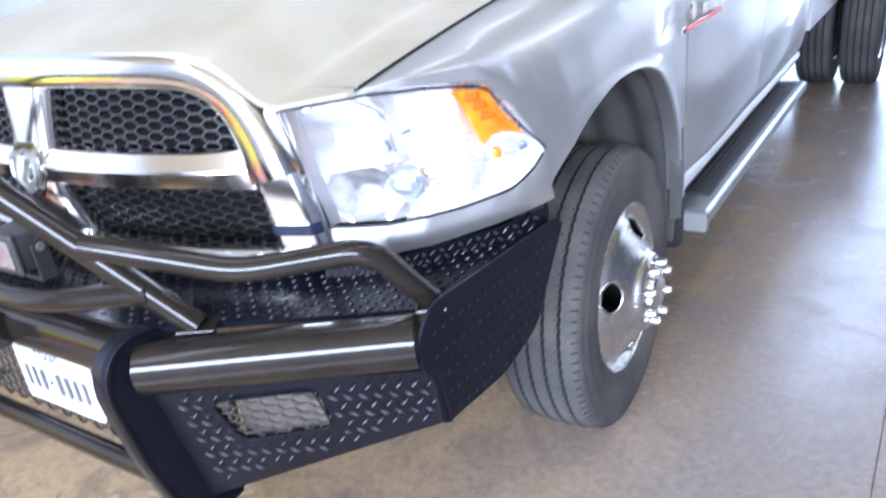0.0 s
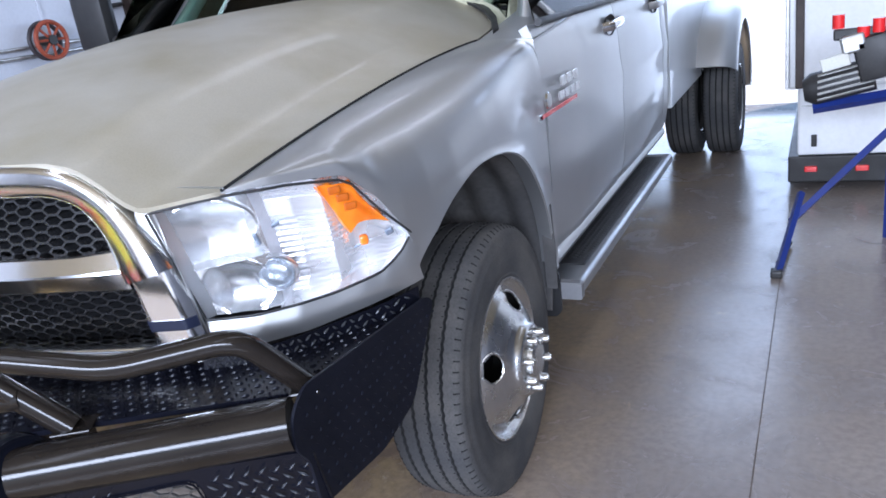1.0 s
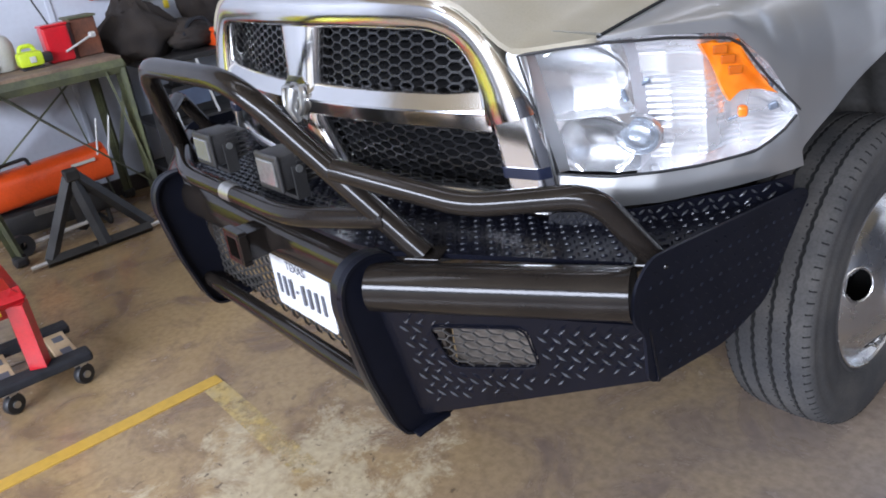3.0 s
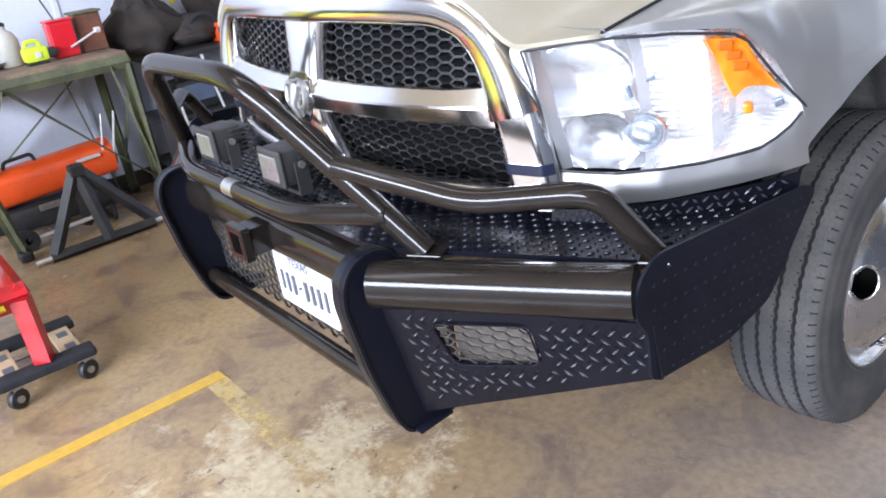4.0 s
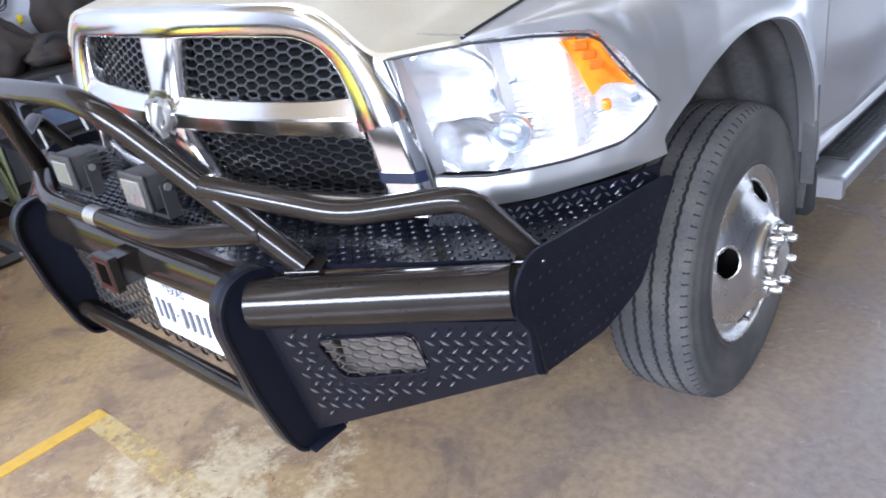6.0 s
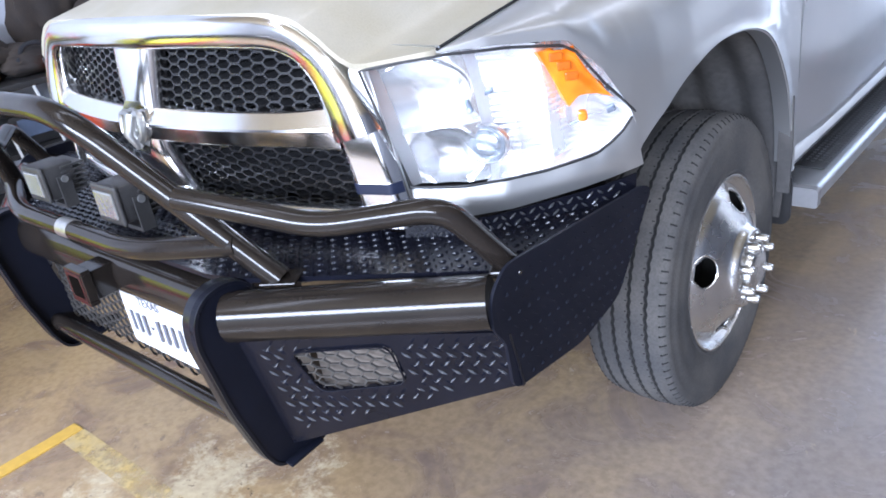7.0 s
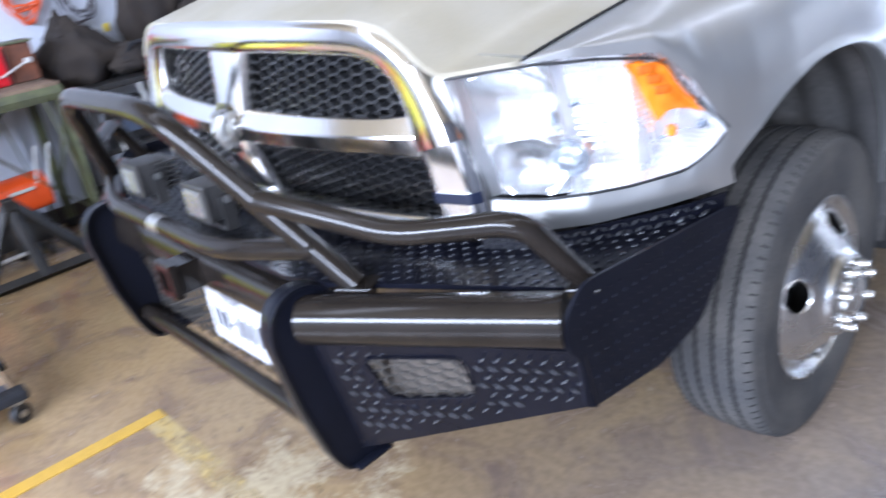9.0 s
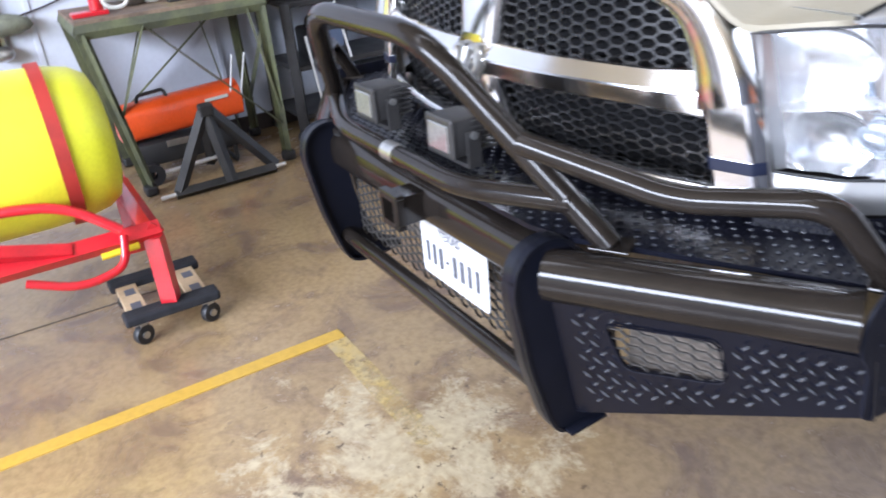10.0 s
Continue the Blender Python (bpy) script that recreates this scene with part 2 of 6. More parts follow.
def worn_paint():
    """Yellow line paint scuffed away to bare concrete, more so along its length."""
    m = mat("worn_yellow_paint", (0.58, 0.42, 0.15), 0.5, 0.0, 0.2, 20, 60, 0.0, second=(0.52, 0.41, 0.22))
    n, l = m.node_tree.nodes, m.node_tree.links
    tc, tex, sep = n.new("ShaderNodeTexCoord"), n.new("ShaderNodeTexNoise"), n.new("ShaderNodeSeparateXYZ")
    tex.inputs["Scale"].default_value, tex.inputs["Detail"].default_value, tex.inputs["Roughness"].default_value = 22, 8, 0.7
    l.new(tc.outputs["Object"], tex.inputs["Vector"])
    l.new(tc.outputs["Object"], sep.inputs[0])
    along, cut = n.new("ShaderNodeMapRange"), n.new("ShaderNodeMapRange")
    along.inputs["From Min"].default_value, along.inputs["From Max"].default_value = -0.74, -0.10
    along.inputs["To Min"].default_value, along.inputs["To Max"].default_value = 0.06, -0.20
    l.new(sep.outputs["X"], along.inputs["Value"])
    add = n.new("ShaderNodeMath")
    l.new(tex.outputs["Fac"], add.inputs[0])
    l.new(along.outputs[0], add.inputs[1])
    cut.inputs["From Min"].default_value, cut.inputs["From Max"].default_value, cut.inputs["To Max"].default_value = 0.24, 0.50, 0.85
    l.new(add.outputs[0], cut.inputs["Value"])
    clear, mx = n.new("ShaderNodeBsdfTransparent"), n.new("ShaderNodeMixShader")
    l.new(cut.outputs[0], mx.inputs[0])
    l.new(clear.outputs[0], mx.inputs[1])
    l.new(n["Principled BSDF"].outputs[0], mx.inputs[2])
    l.new(mx.outputs[0], n["Material Output"].inputs[0])
    return m


YELLOWWORN = worn_paint()


# ---- building tools ----
def part(name, bm, material, parent=None, label="", smooth=False, angle=40):
    """Link a bmesh as one mesh object under a thing or a part."""
    bmesh.ops.recalc_face_normals(bm, faces=bm.faces[:])
    me = bpy.data.meshes.new(name)
    if smooth:
        for f in bm.faces:
            f.smooth = True
        lim = radians(angle)
        for e in bm.edges:
            if len(e.link_faces) == 2 and e.calc_face_angle(0.0) > lim:
                e.smooth = False
    bm.to_mesh(me)
    bm.free()
    me.materials.append(material)
    ob = new(name, me)
    if parent is not None:
        ob.parent = parent
    if label:
        ob["label"] = label
    return ob


def thing(name, label, category, group="", at=(0, 0, 0)):
    ob = new(name)
    ob.location = at
    ob.empty_display_size = 0.1
    return tagged(ob, label, category, group)


def box(bm, c, s, bevel=0.0, turn=None, seg=2):
    """A box of size s round c, its edges bevelled; turn: a rotation in degrees (Euler)."""
    r = bmesh.ops.create_cube(bm, size=1)
    vs = r["verts"]
    bmesh.ops.scale(bm, vec=s, verts=vs)
    if bevel:
        es = list({e for v in vs for e in v.link_edges})
        out = bmesh.ops.bevel(bm, geom=es, offset=bevel, segments=seg, profile=0.5, affect="EDGES")
        vs = list({v for f in out["faces"] for v in f.verts} | {v for v in vs if v.is_valid})
    m = Matrix.Translation(c)
    if turn:
        m = m @ pose(0, 0, 0, *turn)
    bmesh.ops.transform(bm, matrix=m, verts=vs)
    return vs


def rounded(points, r, n=6):
    """A polyline with its corners rounded."""
    pts = [Vector(p) for p in points]
    out = [pts[0]]
    for a, b, c in zip(pts, pts[1:], pts[2:]):
        d = min(r, (a - b).length * 0.48, (c - b).length * 0.48)
        p, q = b + (a - b).normalized() * d, b + (c - b).normalized() * d
        for k in range(n + 1):
            t = k / n
            out.append(p * (1 - t) ** 2 + b * 2 * t * (1 - t) + q * t * t)
    out.append(pts[-1])
    return out


def sweep(bm, pts, a, b=None, seg=16, up=None, caps=True, power=1.0):
    """A tube along pts; a, b: half axes (numbers or one a point); up: direction of the b axis."""
    pts = [Vector(p) for p in pts]
    n = len(pts)
    aa = a if isinstance(a, (list, tuple)) else [a] * n
    bb = aa if b is None else (b if isinstance(b, (list, tuple)) else [b] * n)
    rings, ref = [], Vector(up) if up else None
    for i, p in enumerate(pts):
        t = (pts[min(i + 1, n - 1)] - pts[max(i - 1, 0)]).normalized()
        if ref is None:
            ref = t.orthogonal().normalized()
        side = t.cross(ref).normalized()
        u = side.cross(t).normalized()
        if not up:
            ref = u
        ring = []
        for k in range(seg):
            w = 2 * math.pi * k / seg
            c, s = math.cos(w), math.sin(w)
            c, s = math.copysign(abs(c) ** power, c), math.copysign(abs(s) ** power, s)
            ring.append(bm.verts.new(p + side * (aa[i] * c) + u * (bb[i] * s)))
        rings.append(ring)
    for r0, r1 in zip(rings, rings[1:]):
        for k in range(seg):
            bm.faces.new((r0[k], r0[(k + 1) % seg], r1[(k + 1) % seg], r1[k]))
    if caps:
        bm.faces.new(rings[0][::-1])
        bm.faces.new(rings[-1])
    return rings


def lathe(bm, profile, seg=48, axis="x", jitter=None, closed=False):
    """Turn a profile of (along, radius) about an axis."""
    rings = []
    for i, (d, r) in enumerate(profile):
        ring = []
        for k in range(seg):
            w = 2 * math.pi * k / seg
            dd = d + (jitter(i, k) if jitter else 0)
            v = (dd, r * math.cos(w), r * math.sin(w)) if axis == "x" else (r * math.cos(w), dd, r * math.sin(w)) if axis == "y" else (r * math.cos(w), r * math.sin(w), dd)
            ring.append(bm.verts.new(v))
        rings.append(ring)
    pairs = list(zip(rings, rings[1:])) + ([(rings[-1], rings[0])] if closed else [])
    for r0, r1 in pairs:
        for k in range(seg):
            bm.faces.new((r0[k], r0[(k + 1) % seg], r1[(k + 1) % seg], r1[k]))
    return rings


def disc(bm, ring):
    bm.faces.new(ring)


def patch(bm, f, nu, nv, thick=0.0, keep=None):
    """A sheet f(u, v), u and v from 0 to 1, given a thickness inward."""
    grid = [[bm.verts.new(f(i / nu, j / nv)) for j in range(nv + 1)] for i in range(nu + 1)]
    faces = []
    for i in range(nu):
        for j in range(nv):
            if keep and not keep((i + 0.5) / nu, (j + 0.5) / nv):
                continue
            faces.append(bm.faces.new((grid[i][j], grid[i + 1][j], grid[i + 1][j + 1], grid[i][j + 1])))
    loose = [v for row in grid for v in row if not v.link_faces]
    bmesh.ops.delete(bm, geom=loose, context="VERTS")
    if thick:
        bmesh.ops.recalc_face_normals(bm, faces=faces)
        bmesh.ops.solidify(bm, geom=faces, thickness=thick)
    return grid


def prism(bm, outline, f, depth):
    """A plate: 2D outline points mapped by f to 3D, extruded by the vector depth."""
    d = Vector(depth)
    a = [bm.verts.new(f(*p)) for p in outline]
    b = [bm.verts.new(Vector(v.co) + d) for v in a]
    bm.faces.new(a)
    bm.faces.new(b[::-1])
    n = len(a)
    for k in range(n):
        bm.faces.new((a[k], b[k], b[(k + 1) % n], a[(k + 1) % n]))


def rounded2(points, r, n=5):
    """A closed 2D outline with rounded corners."""
    out, m = [], len(points)
    for i in range(m):
        a, b, c = (Vector(points[k % m]) for k in (i - 1, i, i + 1))
        d = min(r, (a - b).length * 0.45, (c - b).length * 0.45)
        p, q = b + (a - b).normalized() * d, b + (c - b).normalized() * d
        for k in range(n + 1):
            t = k / n
            out.append(tuple(p * (1 - t) ** 2 + b * 2 * t * (1 - t) + q * t * t))
    return out


def curve(xs, ys):
    return lambda x: float(np.interp(x, xs, ys))


def inside(p, poly):
    x, y, hit = p[0], p[1], False
    for (x0, y0), (x1, y1) in zip(poly, poly[1:] + poly[:1]):
        if (y0 > y) != (y1 > y) and x < (x1 - x0) * (y - y0) / (y1 - y0) + x0:
            hit = not hit
    return hit


def honeycomb(bm, outline, f, w, h, wall, depth):
    """Hexagonal cells (w across, h high) with walls, clipped to a 2D outline and laid on f(a, b) -> point, depth a vector."""
    xs, ys = [p[0] for p in outline], [p[1] for p in outline]
    d = Vector(depth)
    hexa = [(0.5, 0), (0.25, 0.5), (-0.25, 0.5), (-0.5, 0), (-0.25, -0.5), (0.25, -0.5)]
    col, x = 0, min(xs) - w
    while x < max(xs) + w:
        y = min(ys) - h + (h / 2 if col % 2 else 0)
        while y < max(ys) + h:
            if inside((x, y), outline):
                outer = [(x + a * w, y + b * h) for a, b in hexa]
                inner = [(x + a * (w - 2 * wall), y + b * (h - 2 * wall)) for a, b in hexa]
                o = [bm.verts.new(f(*p)) for p in outer]
                i = [bm.verts.new(f(*p)) for p in inner]
                k2 = [bm.verts.new(Vector(v.co) + d) for v in i]
                for k in range(6):
                    m = (k + 1) % 6
                    bm.faces.new((o[k], o[m], i[m], i[k]))
                    bm.faces.new((i[k], i[m], k2[m], k2[k]))
            y += h
        x += w * 0.75
        col += 1

# ---- the workshop ----
X0, X1, Y0, Y1, H = -3.3, 8.5, -7.0, 5.7, 4.6
YC = (Y0 + Y1) / 2


def plain(name, c, s, material, label, category="wall"):
    bm = bmesh.new()
    box(bm, c, s)
    return tagged(part(name, bm, material), label, category, kind="structure")


plain("ground", (0, 0, -0.22), (400, 400, 0.2), ASPHALT, "pale concrete yard outside the workshop", "ground")
plain("floor", ((X0 + X1) / 2, YC, -0.06), (X1 - X0 + 0.6, Y1 - Y0 + 0.6, 0.12), CONCRETE, "stained brown sealed concrete workshop floor", "floor")
plain("ceiling", ((X0 + X1) / 2, YC, H + 0.06), (X1 - X0 + 0.6, Y1 - Y0 + 0.6, 0.12), CEILMAT, "tan panelled workshop ceiling", "ceiling")
plain("wall_west", (X0 - 0.1, YC, H / 2), (0.2, Y1 - Y0, H), WALLMAT, "white metal panel workshop wall")
# front wall with a wide roller door opening
plain("wall_south_a", (-2.7, Y0 - 0.1, H / 2), (1.2, 0.2, H), WALLMAT, "white front wall beside the open door")
plain("wall_south_b", (7.8, Y0 - 0.1, H / 2), (1.4, 0.2, H), WALLMAT, "white front wall beside the open door")
plain("wall_south_lintel", (2.5, Y0 - 0.1, 4.2), (9.2, 0.2, 0.8), WALLMAT, "white wall over the front door opening")
# rear wall with a door opening
plain("wall_north_a", (-2.3, Y1 + 0.1, H / 2), (2.0, 0.2, H), WALLMAT, "white rear wall beside the open door")
# out of view; dark so the doors reflect little
plain("wall_north_b", (6.35, Y1 + 0.1, H / 2), (4.3, 0.2, H), EASTMAT, "unseen dark grey rear wall beside the open door, dims reflections")
plain("wall_north_lintel", (1.45, Y1 + 0.1, 4.2), (5.5, 0.2, 0.8), WALLMAT, "white wall over the rear door opening")
# unseen side wall, set dark to dim the truck's flank
plain("wall_east", (X1 + 0.1, YC, H / 2), (0.2, Y1 - Y0, H), EASTMAT, "unseen dark grey side wall, dims reflections")

# ribs of the wall panels
for k in range(13):
    bm = bmesh.new()
    box(bm, (X0 + 0.004, -6.4 + k * 0.95, H / 2), (0.012, 0.03, H), 0.003)
    tagged(part("trim", bm, WALLMAT), "narrow white joint strip of the wall panels", "trim", kind="structure")
bm = bmesh.new()
box(bm, (X0 + 0.012, YC, 0.05), (0.022, Y1 - Y0 - 0.1, 0.1), 0.004)
tagged(part("baseboard", bm, STEELPOST), "dark stained strip along the wall foot", "baseboard", kind="structure")

# yellow bay marking: one sound stripe and one worn away
bm = bmesh.new()
box(bm, (-0.681, -2.62, 0.002), (0.058, 2.95, 0.004), 0, (0, 0, 1.0))
tagged(part("floor_line", bm, YELLOWLINE), "yellow painted bay line on the concrete", "floor marking", kind="structure")
bm = bmesh.new()
patch(bm, lambda u, v: Vector((-0.735 + 0.70 * u, -1.215 + 0.075 * v, 0.0012)), 8, 2)
tagged(part("floor_line", bm, YELLOWWORN), "worn flaking yellow bay line on the concrete", "floor marking", kind="structure")
# sawn joint in the slab
for name, c, s in (("floor_joint", (1.585, 1.2, 0.001), (0.003, 8.6, 0.002)), ("floor_joint", (-1.47, -4.2, 0.001), (0.008, 5.4, 0.002))):
    bm = bmesh.new()
    box(bm, c, s)
    tagged(part(name, bm, JOINT), "dark sawn joint in the concrete slab", "floor joint", kind="structure")

# fittings of the added fluorescent strips
for x, y in STRIPS:
    fit_ob = thing("strip_fitting", "added white fluorescent strip fitting under the unseen ceiling", "ceiling light", "ceiling strips", (0, 0, 0))
    bm = bmesh.new()
    box(bm, (x, y, 4.40), (0.28, 2.5, 0.10), 0.02)
    part("tray", bm, TRAILERWHITE, fit_ob)
    for dy in (-0.9, 0.9):
        bm = bmesh.new()
        box(bm, (x, y + dy, 4.52), (0.03, 0.03, 0.16))
        part("hanger", bm, ZINC, fit_ob)

# ---- the pickup truck: x to its left side, y to its rear, front axle at y = 0 ----
truck = thing("pickup_truck", "silver dual-rear-wheel pickup truck with a black steel front bumper", "pickup truck")

C_X = [0.50, 0.60, 0.64, 0.70, 0.766, 0.82, 0.861, 0.90, 0.93, 0.955, 0.975, 0.99, 1.0]
C_Y = [-0.93, -0.905, -0.885, -0.85, -0.804, -0.74, -0.672, -0.61, -0.55, -0.485, -0.40, -0.28, -0.1]
corner_y = curve(C_X, C_Y)          # plan of the front corner
corner_x = curve(C_Y, C_X)


def flip(bm, s):
    if s < 0:
        for v in bm.verts:
            v.co.x *= -1


def mirror(f, side):
    return lambda u, v: Vector((f(u, v)[0] * side, *f(u, v)[1:]))


front_z = curve([0, 0.3, 0.46, 0.52, 0.57, 0.61, 0.64, 0.70, 0.766], [1.243, 1.241, 1.236, 1.222, 1.19, 1.155, 1.138, 1.143, 1.149])
front_y = curve([0, 0.3, 0.5, 0.6, 0.64, 0.70, 0.766], [-0.945, -0.935, -0.905, -0.895, -0.885, -0.852, -0.808])


def hood_at(x, v):
    a = min(abs(x) / 0.766, 1.0)
    zr, yr = 1.455 - 0.183 * a ** 2.6, 0.93 - 0.49 * a ** 14
    p = 3.0 - 1.3 * a
    zf, yf = front_z(abs(x)), front_y(abs(x))
    g = 1 - (1 - v) ** p
    k = min(max((0.56 - abs(x)) / 0.12, 0), 1)
    rise = 0.014 * k * k * (3 - 2 * k) * min(1.0, v * 5)
    return Vector((x, yf + (yr - yf) * v, zf + (zr - zf) * g + rise))


bm = bmesh.new()
patch(bm, lambda u, v: hood_at(-0.762 + 1.524 * u, v ** 1.4), 72, 40, 0.012)
hood = part("hood", bm, DUSTY, truck, "silver hood filmed with dust", True, 60)
for s in (1, -1):
    bm = bmesh.new()
    sweep(bm, [hood_at(0.766, (k / 30)) * 1.0 + Vector((0.001, 0, 0.0005)) for k in range(31)], 0.0035, seg=6)
    flip(bm, s)
    part("hood_gap", bm, GROOVE, truck, "dark panel gap")


def seam(y):
    v = (y + 0.808) / (0.44 + 0.808)
    v = min(max(v, 0), 1)
    return hood_at(0.766, v).z


nose_z = curve([-0.81, -0.74, -0.672, -0.61, -0.55, -0.50, -0.478, -0.470, -0.462], [1.143, 1.140, 1.131, 1.122, 1.06, 0.985, 0.940, 0.872, 0.866])
ARCH_Y, ARCH_Z, ARCH_H = -0.13, 0.55, 0.48


def arch(w, grow=0.0):
    """The wheel opening's edge, by angle from the rear (0) over the top to the front."""
    reach = 0.536 if math.cos(w) > 0 else 0.462
    return ARCH_Y + (reach + grow) * math.cos(w), ARCH_Z + (ARCH_H + grow) * math.sin(w)


def side_edge(u):
    """The fender's lower edge along its length: nose, wheel opening, rear strip."""
    if u < 0.30:
        y = -0.806 + 0.344 * u / 0.30
        return y, nose_z(y)
    if u < 0.92:
        return arch(math.radians(135.9 * (1 - (u - 0.30) / 0.62)))
    k = (u - 0.92) / 0.08
    return 0.406 + 0.031 * k, 0.55 - 0.03 * min(1, k * 4)


def side_reach(y):
    k = min(max(y / 0.36, 0), 1)
    return corner_x(y) if y < -0.1 else 1.0 - 0.030 * k * k * (3 - 2 * k)


def fender(u, v):
    y, zl = side_edge(u)
    xs, zs = side_reach(y), seam(y) - 0.001
    d = zl + 0.012 - 1.02
    zm = max(zl + 0.004, min(1.02 + 0.5 * (d + math.sqrt(d * d + 0.0016)), zs - 0.004))
    if v < 0.6:
        w = v / 0.6 * math.pi / 2
        k = min(max((y + 0.35) / 0.75, 0), 1) ** 1.3
        x = 0.77 + (xs - 0.77) * math.sin(w) ** (0.85 - 0.45 * k)
        z = zm + (zs - zm) * math.cos(w) ** (0.9 - 0.5 * k)
    else:
        k = (v - 0.6) / 0.4
        x, z = xs, zm + (zl - zm) * k
        x += 0.008 * k * k * min(1.0, max(0.0, (u - 0.30) / 0.05)) * min(1.0, max(0.0, (0.43 - y) / 0.1))
    return Vector((x, y, z))


hl_top = curve([0, 0.2, 0.41, 0.62, 0.80, 0.835, 1.0], [1.127, 1.134, 1.138, 1.131, 1.115, 1.108, 0.965])
hl_bot = curve([0, 0.3, 0.7, 0.88, 0.95, 1.0], [0.896, 0.890, 0.888, 0.897, 0.918, 0.955])

for s in (1, -1):
    bm = bmesh.new()
    patch(bm, mirror(fender, s), 150, 40, 0.008)
    wing_ob = part("fender", bm, PAINT, truck, "", True, 50)
    # turned-in lip of the wheel opening
    bm = bmesh.new()

    def lip(u, v):
        y, z = arch(math.radians(134 * (1 - u)), 0.004 * v)
        return Vector((fender(0.30 + 0.62 * u, 1).x - 0.004 - 0.045 * v, y, z))

    patch(bm, mirror(lip, s), 60, 4, 0.004)
    part("arch_lip", bm, PAINT, wing_ob, "", True, 60)
    # strip of bodywork under the headlight
    bm = bmesh.new()

    def under(u, v):
        x = 0.650 + 0.310 * u
        q = (x - 0.645) / 0.31
        top = hl_bot(min(q, 1.0)) - 0.0035 - 0.02 * max(0.0, q - 1.0)
        bot = 0.828 + 0.045 * max(0.0, u - 0.55) ** 1.3
        back = 0.035 * (1 - u) + 0.006
        return Vector((x, corner_y(x) + back - 0.012 * math.sin(v * math.pi), bot + (top - bot) * v))

    patch(bm, mirror(under, s), 60, 8, 0.01)
    part("lower_valance", bm, PAINT, truck, "", True, 60)
    # wheel-arch liner
    bm = bmesh.new()

    def liner(u, v):
        y, z = arch(math.radians(138 - 158 * u), 0.030 - 0.010 * (1 + math.sin(v * 24)) * (0.3 < v < 0.93) - 0.020 * max(0.0, v - 0.9) * 10)
        return Vector((0.48 + 0.47 * v, y + 0.004, z))

    patch(bm, mirror(liner, s), 48, 36, 0.006)
    part("wheel_liner", bm, LINER, truck, "", True, 30)
    bm = bmesh.new()
    prism(bm, rounded2([(0.70, 0.46), (0.957, 0.458), (0.962, 0.60), (0.958, 0.745), (0.90, 0.755), (0.70, 0.755)], 0.012), lambda a, b: (a * s, 0.427, b), (0, 0.010, 0))
    part("liner_panel", bm, LINER, truck, "grey plastic panel behind the wheel", True)
    bm = bmesh.new()
    prism(bm, rounded2([(0.936, 0.46), (0.972, 0.458), (0.976, 0.60), (0.974, 0.750), (0.936, 0.756)], 0.006), lambda a, b: (a * s, 0.394, b), (0, 0.008, 0))
    part("flap_bracket", bm, LINER, truck, "dark plastic edge strip of the wheel opening", True)
    bm = bmesh.new()
    prism(bm, rounded2([(0.70, 0.335), (0.945, 0.335), (0.964, 0.355), (0.966, 0.50), (0.70, 0.50)], 0.02), lambda a, b: (a * s, 0.440, b), (0, 0.010, 0))
    part("mud_flap", bm, BLACKPLASTIC, truck, "black rubber mud flap", True)

# ---- headlights ----
def lamp_face(u, v, inset=0.0, grow=0.0):
    x = 0.645 + 0.31 * u + 0.03 * (1 - v) * (1 - u) ** 2
    z0, z1 = hl_bot(u) - grow, hl_top(u) + grow
    y = corner_y(x) + 0.03 * (1 - v) * (1 - 0.6 * u) + inset
    return Vector((x - inset * 0.45 * u, y, z0 + (z1 - z0) * v))


def bowl(u, v):
    """Reflector behind the lens: two round bowls inside, then stepped facets that face ahead."""
    if u < 0.44:
        d = 0.026 + 0.014 * (1 - abs(2 * v - 1) ** 4) * min(1, u * 8)
        for cu, cv, ru, rv, k in ((0.18, 0.74, 0.26, 0.30, 0.020), (0.22, 0.22, 0.21, 0.24, 0.022)):
            e = ((u - cu) / ru) ** 2 + ((v - cv) / rv) ** 2
            if e < 1:
                d += k * (1 - e)
        return lamp_face(u, v, d)
    n = 2
    k = min(int((u - 0.44) / 0.56 * n), n - 1)
    u1 = 0.44 + 0.56 * (k + 1) / n
    x, x1 = 0.645 + 0.31 * u, 0.645 + 0.31 * u1
    t = ((u - 0.44) / 0.56 * n) - k
    p = lamp_face(u, v, 0.0)
    cell = random.Random(k * 31 + int(v * 7) * 7)
    tilt = 0.010 * (cell.random() - 0.5) * (t - 0.5) + 0.012 * (cell.random() - 0.5) * (v * 7 % 1 - 0.5)
    half_way = p.y + 0.35 * (corner_y(x1) - corner_y(x))
    ripple = 0.0009 * math.sin(v * 2 * math.pi * 20) * (1 if (k + int(v * 3)) % 2 else 0.25)
    y = half_way + 0.022 + 0.010 * math.sin(math.pi * v) + 0.004 * (1 - (2 * t - 1) ** 2) + ripple + tilt
    e = min(1.0, v / 0.05)
    return Vector((p.x - 0.010 * e, (p.y + 0.004) * (1 - e) + max(y, p.y + 0.012) * e, p.z))


def rim_path(n=26, inset=0.0):
    pts = [lamp_face(k / n, 0, inset) for k in range(n + 1)]
    pts += [lamp_face(1, k / 3, inset) for k in range(1, 3)]
    pts += [lamp_face(1 - k / n, 1, inset) for k in range(n + 1)]
    pts += [lamp_face(0, 1 - k / 8, inset) for k in range(1, 9)]
    return pts


AMB = ((0.715, 0.95), (0.832, 0.965), (0.945, 0.84), (0.80, 0.48))      # corners on the lens


